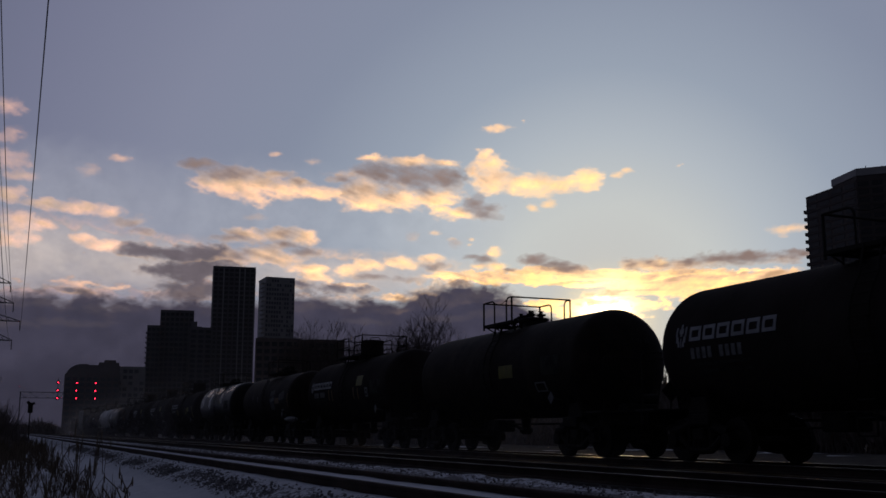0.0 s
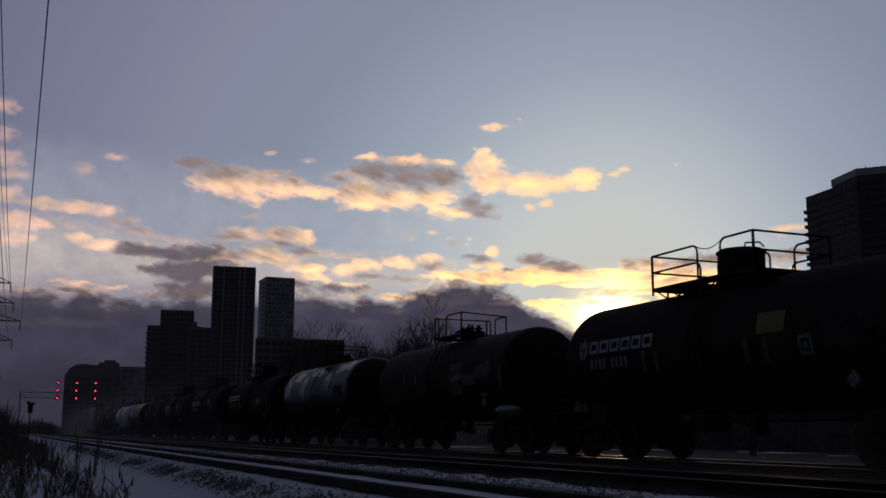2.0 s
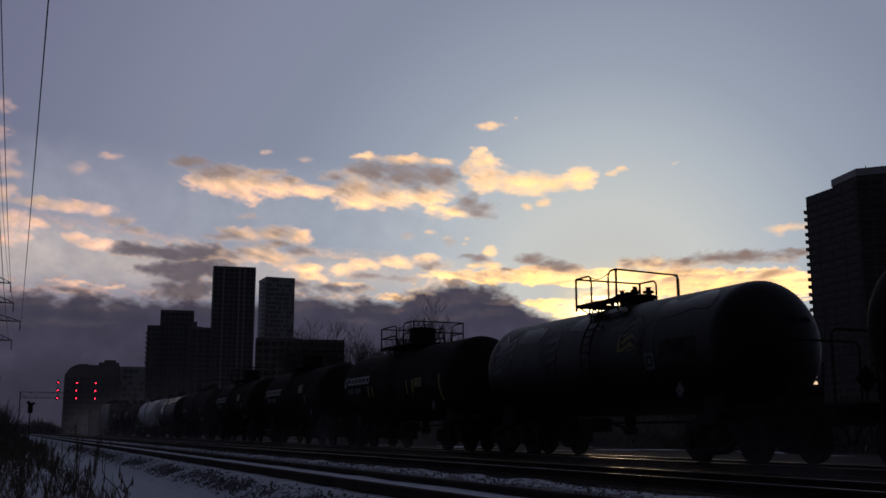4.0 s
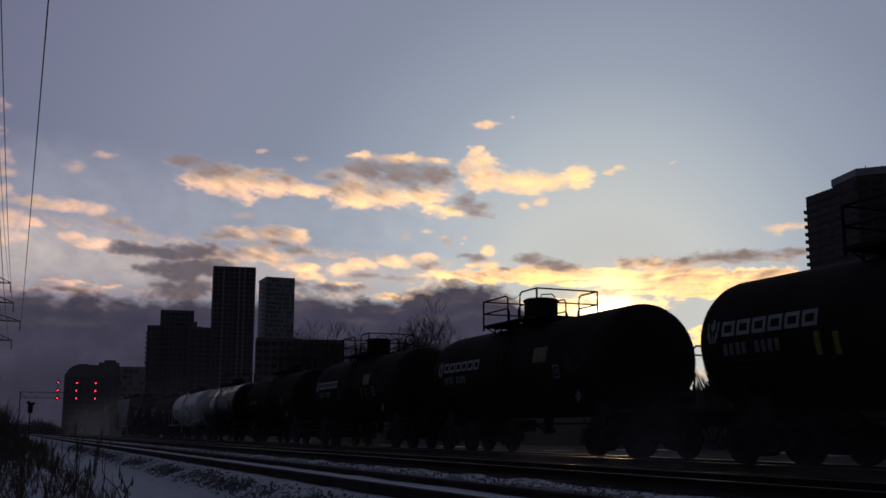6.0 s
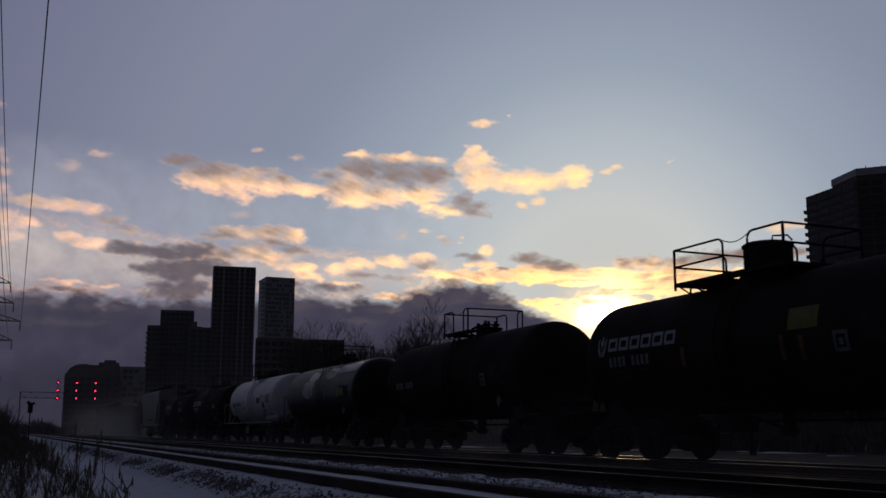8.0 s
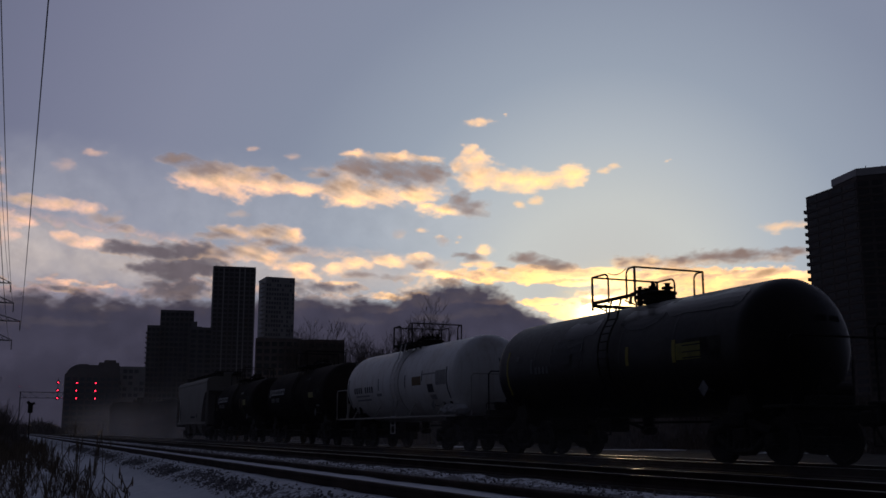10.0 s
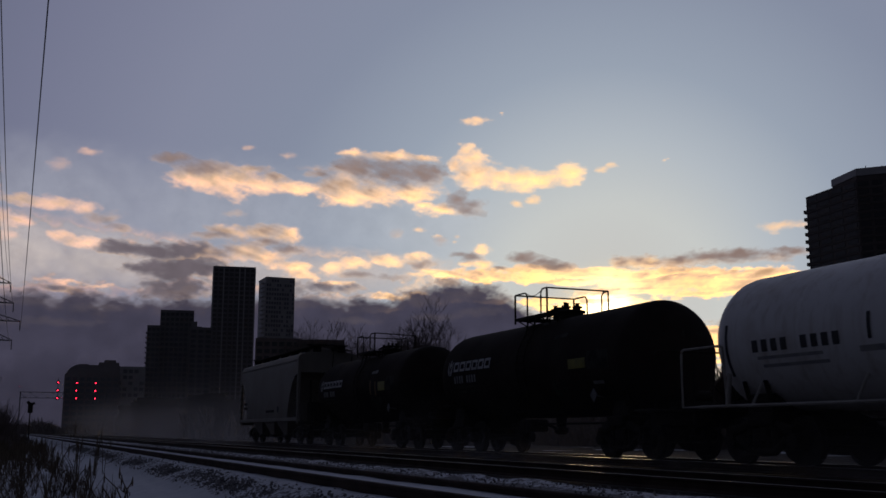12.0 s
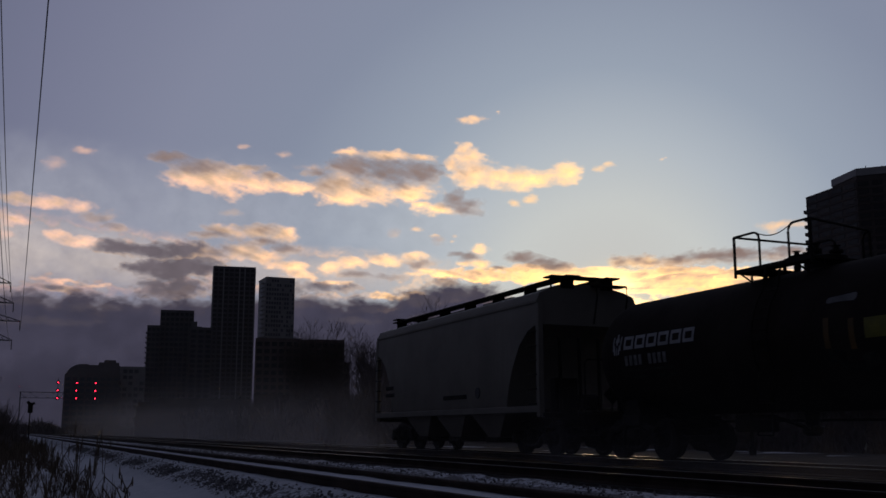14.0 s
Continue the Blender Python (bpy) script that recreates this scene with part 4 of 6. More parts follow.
def tower(name, label, az, dist, width, depth, height, storeys, bays, wall, turn=0.0, balcony=0.0, roof=(), glass=WINDOW_GLASS, crest=()):
    """A block with floor slabs, window bands cut by piers, balconies and a roof parapet. Local -y faces the railway."""
    x, y = spot(az, dist)
    b = thing(name, label, "building", pose(x, y, -0.9, 0, 0, facing(az) + turn))
    bm = bmesh.new()
    box(bm, -width / 2, width / 2, 0, depth, 0, height, 0.0)
    part("wall", bm, wall, b)
    bm = bmesh.new()
    for s in ((-width / 2 - 0.2, width / 2 + 0.2, -0.2, 0.25), (-width / 2 - 0.2, width / 2 + 0.2, depth - 0.25, depth + 0.2), (-width / 2 - 0.2, -width / 2 + 0.25, 0.25, depth - 0.25), (width / 2 - 0.25, width / 2 + 0.2, 0.25, depth - 0.25)):
        box(bm, *s, height, height + 1.1)
    part("parapet", bm, wall, b)
    left_out, right_out = balcony if isinstance(balcony, tuple) else (balcony, balcony)
    step = height / storeys
    pane = width / bays
    win = MESHES.setdefault(("window", round(pane, 2), round(step, 2), glass.name), None)
    if win is None:
        bm = bmesh.new()
        box(bm, -pane * 0.36, pane * 0.36, -0.06, 0.05, step * 0.25, step * 0.85)
        win = MESHES[("window", round(pane, 2), round(step, 2), glass.name)] = mesh_of(bm, "window", glass)
    count = 0
    rnd = random.Random(int(az * 100))
    for i in range(storeys - 1, -1, -1):
        for k in range(bays):
            if count < 290:
                if wall == CONCRETE_PALE and rnd.random() < 0.3:
                    continue
                part("window", win, WINDOW_GLASS, b, at=pose(-width / 2 + pane * (k + 0.5), 0, i * step))
                count += 1
    for i in range(1, storeys):
        bm = bmesh.new()
        box(bm, -width / 2 - 0.12, width / 2 + 0.12, -0.12, 0.0, i * step - 0.12, i * step + 0.12)
        part("floor_slab", bm, wall, b)
        if left_out:
            for s, out in ((-1, left_out), (1, right_out)):
                bm = bmesh.new()
                edge = s * width / 2
                box(bm, min(edge, edge + s * out), max(edge, edge + s * out), 0.5, depth * 0.45, i * step - 0.1, i * step + 0.12)
                box(bm, edge + s * out - 0.04, edge + s * out + 0.04, 0.5, depth * 0.45, i * step + 0.12, i * step + 1.15)
                part("balcony", bm, wall, b)
    for k in range(bays + 1):
        bm = bmesh.new()
        px = -width / 2 + pane * k
        box(bm, px - pane * 0.09, px + pane * 0.09, -0.25, 0.0, 0, height)
        part("pier", bm, CONCRETE_PALE if storeys == 36 and k in (0, 2, 5, 6, 8) else wall, b)
    if crest:
        bm = bmesh.new()
        front = [bm.verts.new((u, 0.4, height + v)) for u, v in crest]
        rear = [bm.verts.new((u, depth - 0.4, height + v)) for u, v in crest]
        for k in range(len(crest)):
            bm.faces.new((front[k], front[(k + 1) % len(crest)], rear[(k + 1) % len(crest)], rear[k]))
        bm.faces.new(front)
        bm.faces.new(rear[::-1])
        part("mansard_roof", bm, wall, b, "rounded grey mansard roof")
    for x0, x1, y0, y1, h in roof:
        bm = bmesh.new()
        box(bm, x0, x1, y0, y1, height, height + h, 0.15)
        part("roof_block", bm, wall, b)
    return b


def height_of(el, dist):
    return dist * math.tan(radians(el)) + 0.62 + 0.9


tower("apartment_tower", "tall dark apartment tower with narrow windows", 11.3, 640, 25.6, 24, height_of(8.9, 640), 36, 8, CONCRETE_DARK, 2, 0.35, ((-11, -10.7, 3, 3.3, 2.6), (-6, -5.7, 3, 3.3, 3.0), (6, 6.3, 3, 3.3, 2.2), (-9, 8, 8, 16, 1.6)), GLASS_DULL)
tower("apartment_tower", "pale concrete apartment tower with side balconies", 13.85, 690, 19.4, 22, height_of(8.38, 690), 34, 11, CONCRETE_PALE, 14, (2.3, 0.2), ((-7, 6, 6, 14, 1.4),), GLASS_HAZY)
tower("apartment_block", "dark stepped apartment block behind the railway", 8.32, 560, 17.0, 20, height_of(6.4, 560), 24, 7, CONCRETE_DARK, 0, 0.0)
tower("apartment_block", "dark lower wing of an apartment block", 7.12, 555, 6.4, 20, height_of(5.55, 555), 21, 3, CONCRETE_DARK, 0, 0.8)
tower("apartment_block", "dark lower wing of an apartment block", 9.62, 558, 11.5, 20, height_of(5.5, 558), 21, 3, CONCRETE_DARK, 0, 0.0, ((-5.6, -2.2, 0.6, 14, 4.2), (-2.1, 0.4, 0.8, 14, 1.6)))
tower("apartment_block", "brown brick apartment block behind bare trees", 16.25, 430, 18, 16, height_of(4.9, 430), 13, 6, BRICK_DARK, 0, 0.0, ((-6, 2, 3, 9, 1.5),))
tower("apartment_block", "brown brick apartment block behind bare trees", 13.82, 425, 18.0, 16, height_of(4.95, 425), 13, 6, BRICK_DARK, 0, 0.0)
tower("apartment_block", "low brown brick wing of an apartment block", 17.6, 428, 2.6, 12, height_of(3.65, 428), 9, 1, BRICK_DARK, 0, 0.0)
tower("apartment_block", "hazy grey condominium with a stepped rounded roof", 4.12, 520, 24.8, 20, height_of(2.85, 520), 10, 8, CONCRETE_BROWN, 0, 0.0, ((2.5, 12, 4, 14, 7.2), (5, 10.5, 5, 11, 8.4)), GLASS_HAZY, ((-12.4, 0), (-12.0, 1.6), (-11.2, 3.0), (-9.8, 4.4), (-8.0, 5.4), (-6.0, 5.9), (-3.0, 6.0), (-1.5, 5.6), (12.3, 5.6), (12.4, 0)))
tower("apartment_block", "hazy grey low-rise beside the condominium", 6.05, 540, 13.5, 18, height_of(3.3, 540), 11, 5, CONCRETE_PALE, 0, 0.0, (), GLASS_HAZY)


def prism(bm, plan, z0, z1):
    lo = [bm.verts.new((x, y, z0)) for x, y in plan]
    hi = [bm.verts.new((x, y, z1)) for x, y in plan]
    n = len(plan)
    for k in range(n):
        bm.faces.new((lo[k], lo[(k + 1) % n], hi[(k + 1) % n], hi[k]))
    bm.faces.new(hi)
    bm.faces.new(lo[::-1])
    return bm


def corner_highrise():
    """A many-sided high-rise with a chamfered corner, stacked balconies and a set-back roof storey."""
    cx, cy = spot(46.5, 395)
    h = thing("apartment_tower", "dark many-sided high-rise with stacked corner balconies", "building", pose(cx, cy, -0.9))

    def plan(points):
        return [(spot(a, d)[0] - cx, spot(a, d)[1] - cy) for a, d in points]
    main = plan(((43.1, 394), (45.68, 371), (49.1, 371), (51.0, 390), (50.2, 420), (45.0, 425)))
    top = plan(((44.47, 393), (45.71, 379), (49.0, 379), (49.6, 398), (46.0, 412)))
    height, storeys = 87.2, 31
    step = height / storeys
    part("wall", prism(bmesh.new(), main, 0, height), HIGHRISE_BROWN, h)
    part("parapet", prism(bmesh.new(), [(x * 1.004, y * 1.004) for x, y in main], height, height + 0.5), HIGHRISE_BROWN, h)
    part("roof_storey", prism(bmesh.new(), top, height + 0.5, height + 6.3), HIGHRISE_BROWN, h)
    part("roof_cap", prism(bmesh.new(), [(x * 1.02, y * 1.02) for x, y in top], height + 3.6, height + 6.1), CONCRETE_PALE, h, "pale concrete roof band")
    for a, d in ((46.2, 388), (47.0, 390), (47.4, 386)):
        x, y = spot(a, d)
        bm = bmesh.new()
        tube(bm, [(x - cx, y - cy, height + 6.2), (x - cx, y - cy, height + 9.2)], 0.14)
        part("roof_mast", bm, STEEL_DARK, h)
    for (a, b), bays in (((main[0], main[1]), 4), ((main[1], main[2]), 5)):
        a, b = Vector((*a, 0)), Vector((*b, 0))
        along = (b - a) / bays
        turn = math.degrees(math.atan2(along.y, along.x))
        w = along.length
        bm = bmesh.new()
        box(bm, -w * 0.38, w * 0.38, -0.1, 0.1, step * 0.28, step * 0.86)
        pane = mesh_of(bm, "window", GLASS_DULL)
        for i in range(storeys):
            for k in range(bays):
                c = a + along * (k + 0.5)
                part("window", pane, GLASS_DULL, h, at=pose(c.x, c.y, i * step, 0, 0, turn))
        bm = bmesh.new()
        box(bm, -w * bays / 2, w * bays / 2, -0.2, 0.3, -0.1, 0.1)
        slab = mesh_of(bm, "floor_slab", HIGHRISE_BROWN)
        c = (a + b) / 2
        for i in range(1, storeys):
            part("floor_slab", slab, HIGHRISE_BROWN, h, at=pose(c.x, c.y, i * step, 0, 0, turn))
    side = (Vector((*main[0], 0)) - Vector((*main[5], 0))).normalized()
    turn = math.degrees(math.atan2(side.y, side.x))
    bm = bmesh.new()
    box(bm, -3.2, -0.3, -1.35, 0.4, -0.12, 1.1, 0.03)
    deck = mesh_of(bm, "balcony", HIGHRISE_BROWN)
    for i in range(1, storeys - 1):
        part("balcony", deck, HIGHRISE_BROWN, h, at=pose(main[0][0], main[0][1], i * step + 0.2, 0, 0, turn))


corner_highrise()


# ---------------------------------------------------------------- sky
def haze_noise(u, v, seed, octaves=5):
    """Smooth fractal noise on arrays."""
    total, amp, size = np.zeros_like(u), 0.5, 1.0
    for o in range(octaves):
        gen = np.random.RandomState(seed * 17 + o)
        table = gen.rand(64, 64)
        x, y = u * size, v * size
        xi, yi = np.floor(x).astype(int), np.floor(y).astype(int)
        fx, fy = x - xi, y - yi
        fx, fy = fx * fx * (3 - 2 * fx), fy * fy * (3 - 2 * fy)
        a = table[xi % 64, yi % 64] * (1 - fx) + table[(xi + 1) % 64, yi % 64] * fx
        b = table[xi % 64, (yi + 1) % 64] * (1 - fx) + table[(xi + 1) % 64, (yi + 1) % 64] * fx
        total += amp * (a * (1 - fy) + b * fy)
        amp *= 0.55
        size *= 2.0
    return total / 1.1 - 0.5


def cloud_material(name, shade, alpha_gain, block=1.0, floor=0.1, rim=3.2, fray=0.5, most=1.0, boost=1.0, gilt=0.35):
    """Cloud backdrop that glows: sunset light and shade are put into its emission, and it is clear where thin."""
    m = Nodes(name)
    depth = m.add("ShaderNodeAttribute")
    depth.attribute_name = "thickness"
    shading = m.add("ShaderNodeAttribute")
    shading.attribute_name = "sun_shading"
    p = m.place()
    unit = m.tree.nodes.new("ShaderNodeVectorMath")
    unit.operation = "NORMALIZE"
    m.link(p, unit.inputs[0])
    dot = m.tree.nodes.new("ShaderNodeVectorMath")
    dot.operation = "DOT_PRODUCT"
    m.link(unit.outputs[0], dot.inputs[0])
    dot.inputs[1].default_value = SUN_WAY
    angle = m.calc("MULTIPLY", m.calc("ARCCOSINE", dot.outputs["Value"]), 180 / math.pi / 40)
    lit = m.ramp(angle, [(0.0, (1.0, 0.9, 0.6)), (0.05, (1.1, 0.72, 0.29)), (0.12, (1.2, 0.7, 0.25)), (0.3, (1.5, 0.84, 0.34)), (0.55, (1.42, 0.76, 0.4)), (0.85, (1.05, 0.6, 0.45))])
    power = m.ramp(angle, [(0.0, (1.6, 1.6, 1.6)), (0.04, (0.72, 0.72, 0.72)), (0.075, (0.44, 0.44, 0.44)), (0.13, (0.38, 0.38, 0.38)), (0.3, (0.38, 0.38, 0.38)), (1.0, (0.34, 0.34, 0.34))])
    wisp = m.noise(p, 0.009, 5, 0.58)
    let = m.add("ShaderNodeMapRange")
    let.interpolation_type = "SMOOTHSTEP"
    m.link(m.calc("MULTIPLY", shading.outputs["Fac"], block), let.inputs["Value"])
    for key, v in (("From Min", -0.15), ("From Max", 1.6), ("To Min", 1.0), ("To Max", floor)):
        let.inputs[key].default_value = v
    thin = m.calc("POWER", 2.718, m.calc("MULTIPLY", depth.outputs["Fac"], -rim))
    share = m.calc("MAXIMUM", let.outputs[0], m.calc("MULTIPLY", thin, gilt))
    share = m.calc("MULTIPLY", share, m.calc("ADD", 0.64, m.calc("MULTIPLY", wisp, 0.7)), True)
    # sunlit, middle and shaded tones go straight into the emission colour
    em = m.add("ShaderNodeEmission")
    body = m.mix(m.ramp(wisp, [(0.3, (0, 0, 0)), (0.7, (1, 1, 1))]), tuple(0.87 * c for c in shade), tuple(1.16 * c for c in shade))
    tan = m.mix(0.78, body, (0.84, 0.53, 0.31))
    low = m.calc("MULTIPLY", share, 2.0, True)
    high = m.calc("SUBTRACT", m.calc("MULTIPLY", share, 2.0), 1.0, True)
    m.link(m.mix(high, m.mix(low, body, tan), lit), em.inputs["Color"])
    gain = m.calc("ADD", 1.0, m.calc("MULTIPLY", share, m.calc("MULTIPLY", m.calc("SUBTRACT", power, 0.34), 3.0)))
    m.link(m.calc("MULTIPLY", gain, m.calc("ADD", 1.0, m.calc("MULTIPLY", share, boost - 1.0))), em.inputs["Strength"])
    clear = m.add("ShaderNodeBsdfTransparent")
    edge = m.calc("ADD", depth.outputs["Fac"], m.calc("MULTIPLY", m.calc("SUBTRACT", wisp, 0.5), fray))
    soft = m.add("ShaderNodeMapRange")
    soft.interpolation_type = "SMOOTHSTEP"
    m.link(edge, soft.inputs["Value"])
    for key, v in (("From Min", -0.12), ("From Max", 1.0 / alpha_gain), ("To Min", 0.0), ("To Max", most)):
        soft.inputs[key].default_value = v
    alpha = m.calc("MULTIPLY", soft.outputs[0], m.calc("MULTIPLY", depth.outputs["Fac"], 2.4, True))
    mixer = m.add("ShaderNodeMixShader")
    m.link(alpha, mixer.inputs[0])
    m.link(clear.outputs[0], mixer.inputs[1])
    m.link(em.outputs[0], mixer.inputs[2])
    m.link(mixer.outputs[0], m.out.inputs["Surface"])
    m.mat.cycles.emission_sampling = "NONE"
    return m.mat


VAPOUR = {
    "wisp": (cloud_material("cloud_wisp", (0.34, 0.28, 0.3), 0.6, most=0.88), "thin sunset-lit cloud wisp", 0.07),
    "puff": (cloud_material("cloud_puff", (0.16, 0.128, 0.142), 0.62, boost=1.2), "grey cloud with gold sunset-lit edges", 0.07),
    "dark": (cloud_material("cloud_dark", (0.118, 0.106, 0.136), 0.7, 1.2, 0.03, gilt=0.5), "dark grey cloud rimmed with gold sunset light", 0.07),
    "glow": (cloud_material("cloud_glow", (0.42, 0.25, 0.14), 1.15, fray=1.0, boost=1.35), "bright golden cloud streaks before the sun", 0.08),
    # glowing sheet that puts cream haze into the low sky
    "veil": (cloud_material("cloud_veil", (0.58, 0.52, 0.5), 0.8, 6.0, 0.1, fray=0.3, most=0.68), "pale cream haze low in the evening sky", 0.12),
    # added glowing sheet; its emission lightens the sky between the clouds
    "sky_wash": (cloud_material("sky_wash_sheet", (0.52, 0.53, 0.57), 0.8, 6.0, 0.0, 9.0, 0.05, most=0.32, gilt=0.0), "pale glowing wash added over the sky between the clouds", 0.25),
    "scud": (cloud_material("cloud_scud", (0.078, 0.069, 0.088), 0.7, 1.0, 0.02, gilt=0.0, most=0.5), "torn grey scud lit faintly by the sunset", 0.08),
    "deep": (cloud_material("cloud_deep", (0.034, 0.032, 0.052), 1.2, 6.0, 0.0, 9.0, 0.3, most=0.85, gilt=0.0), "darker cloud low over the horizon", 0.15),
    "bank": (cloud_material("cloud_bank", (0.05, 0.047, 0.075), 3.2, 6.0, 0.0, 9.0, 0.35, gilt=0.6), "dark grey cloud bank low over the horizon", 0.1),
}
CLOUDS = []
SKY_R = 4300.0


def cloud(kind, density, lobes):
    """One cloud as a curved relief from overlapping lobes: (azimuth, elevation, half width, half height, tone); tone
    sets how lit or shaded the lobe is painted.
    """
    material, label, step = VAPOUR[kind]
    seed = len(CLOUDS) + 3
    a0, a1 = min(b[0] - b[2] for b in lobes) - 0.9, max(b[0] + b[2] for b in lobes) + 0.9
    e0, e1 = max(0.05, min(b[1] - b[3] for b in lobes) - 0.6), max(b[1] + b[3] for b in lobes) + 0.6
    na, ne = int((a1 - a0) / step) + 2, int((e1 - e0) / step) + 2
    A, E = np.meshgrid(np.linspace(a0, a1, na), np.linspace(e0, e1, ne), indexing="ij")
    warp_a = haze_noise(A * 0.55, E * 0.9, seed + 40) * 1.0 + haze_noise(A * 2.2, E * 3.4, seed + 44, 3) * 0.45
    warp_e = haze_noise(A * 0.55 + 9, E * 0.9, seed + 60) * 0.5 + haze_noise(A * 2.2 + 5, E * 3.4, seed + 64, 4) * 0.28
    field, lobe_shade, share = np.full(A.shape, -1.0), np.zeros(A.shape), np.full(A.shape, 1e-6)
    # heavy: the lobe's painted tone, below 0 sunlit, near 1 shaded
    for a, e, w, h, heavy in lobes:
        q = (((A + warp_a - a) / w) ** 2 + ((E + warp_e - e) / h) ** 2) ** 0.75
        field = np.logaddexp(field * 7, (1.0 - q) * 7) / 7
        pull = np.exp(-np.minimum(q, 9.0) * 2.0)
        lobe_shade, share = lobe_shade + pull * heavy, share + pull
    lobe_shade = lobe_shade / share
    bend = np.clip((A - SUN_AZ + 10) / 10, 0, 1)
    S = E + 0.33 * (A - bend * bend * 5 - np.clip(A - SUN_AZ, 0, 90))      # wind streaks run down to the right, level near the sun
    streak = haze_noise(A * (0.45 if kind == "glow" else 0.9), S * (5.5 if kind == "glow" else 4.2), seed + 5, 6)
    fine = haze_noise(A * 3.1, S * 9.0, seed + 9, 4)
    billow = haze_noise(A * 1.5, E * 2.3, seed + 21, 6)
    broad, run, grain, fill = {"sky_wash": (0.25, 0.1, 0.0, 0.1), "deep": (0.3, 0.2, 0.1, 0.0), "bank": (0.3, 0.15, 0.12, 0.06), "veil": (0.35, 0.3, 0.15, 0.06), "wisp": (0.9, 0.7, 0.55, 0.12), "glow": (1.0, 1.2, 0.7, 0.1)}.get(kind, (0.9, 0.7, 0.4, 0.2))
    field = field + billow * broad + streak * run + fine * grain + fill
    border = np.minimum(np.minimum(A - a0, a1 - A) / 0.6, np.minimum((E - e0) / (0.05 if kind in ("bank", "deep") else 0.4), (e1 - E) / 0.4)).clip(0, 1)
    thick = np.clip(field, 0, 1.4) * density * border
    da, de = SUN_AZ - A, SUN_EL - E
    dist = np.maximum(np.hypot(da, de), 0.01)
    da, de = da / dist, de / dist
    shading = np.zeros_like(thick)
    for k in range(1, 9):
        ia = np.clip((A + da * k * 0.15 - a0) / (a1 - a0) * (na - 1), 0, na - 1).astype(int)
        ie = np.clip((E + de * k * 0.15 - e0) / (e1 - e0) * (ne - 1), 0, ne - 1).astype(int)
        shading += thick[ia, ie] * 0.15
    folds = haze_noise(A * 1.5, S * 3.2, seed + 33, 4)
    rough, run, heft, shift = {"glow": (0.3, 0.7, 0.95, -0.2), "puff": (0.42, 0.6, 1.15, -0.12), "bank": (0.9, 0.3, 0.95, 1.38), "deep": (0.9, 0.3, 0.95, 1.38), "sky_wash": (0.3, 0.3, 0.95, 1.4), "scud": (0.4, 0.4, 0.9, 0.75)}.get(kind, (0.65, 0.3, 0.95, -0.12))
    # painted tone: thickness toward the sun, hand-set lobe values, noise and a shift
    shading = shading * 0.55 + lobe_shade * heft + (thick - 0.5) * 0.3 + rough * (billow + folds) + streak * run + fine * 0.1 + shift
    ca, ce = (a0 + a1) / 2, (e0 + e1) / 2
    mid = way(ca, ce) * SKY_R
    ra, re = np.radians(A), np.radians(E)
    R = SKY_R + {"sky_wash": 200.0, "scud": -170.0, "veil": 160.0, "glow": 120.0, "bank": -80.0, "deep": -140.0, "dark": -40.0}.get(kind, 0.0) + len(CLOUDS) % 7 * 6.0 - thick * 30.0
    P = np.stack([-np.cos(ra) * np.cos(re) * R - mid.x, np.sin(ra) * np.cos(re) * R - mid.y, np.sin(re) * R - mid.z], axis=-1).reshape(-1, 3)
    idx = np.arange(na * ne).reshape(na, ne)
    quads = np.stack([idx[:-1, :-1], idx[1:, :-1], idx[1:, 1:], idx[:-1, 1:]], axis=-1).reshape(-1, 4)
    keep = thick.reshape(-1)[quads].max(axis=1) > 0
    quads = quads[keep]
    me = bpy.data.meshes.new("cloud")
    me.from_pydata(P.tolist(), [], quads.tolist())
    for name, values in (("thickness", thick), ("sun_shading", shading)):
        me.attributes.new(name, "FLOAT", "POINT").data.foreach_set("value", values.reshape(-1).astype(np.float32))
    me.materials.append(material)
    me.shade_smooth()
    ob = tagged(new("cloud", me), label, "cloud", "sunset clouds")
    ob.location = mid
    turn = -8.9 * math.tan(radians(ce)) * math.cos(radians(ca + 30))
    lift = 7.0 * math.sin(radians(ce)) ** 2 * math.sin(radians(ca + 30))
    CLOUDS.append((ob, ca, ce, turn, lift))


cloud("wisp", 0.90, [(26.19, 16.91, 0.92, 0.28, 0.0)])
cloud("wisp", 0.70, [(27.67, 17.22, 0.20, 0.09, 0.0)])
cloud("wisp", 0.70, [(4.64, 14.55, 0.83, 0.30, 0.1)])
cloud("wisp", 0.50, [(13.37, 15.26, 0.42, 0.20, 0.1)])
cloud("wisp", 0.45, [(15.44, 14.96, 0.60, 0.24, 0.2)])
cloud("wisp", 0.50, [(3.07, 13.70, 0.76, 0.42, 0.3)])
cloud("wisp", 0.60, [(36.58, 14.51, 0.19, 0.09, 0.0)])
cloud("wisp", 0.50, [(17.00, 14.35, 1.10, 0.31, 0.7)])
cloud("puff", 1.00, [(8.89, 14.51, 1.24, 0.34, 0.9), (10.62, 14.05, 1.70, 0.60, 0.75), (10.65, 13.43, 1.95, 0.74, -0.2), (12.38, 13.44, 1.75, 1.06, 0.0), (13.97, 13.30, 1.67, 0.61, -0.2), (13.30, 14.20, 1.30, 0.30, 0.6), (14.70, 13.80, 1.00, 0.26, 0.5), (15.73, 13.31, 1.55, 0.44, -0.1)])
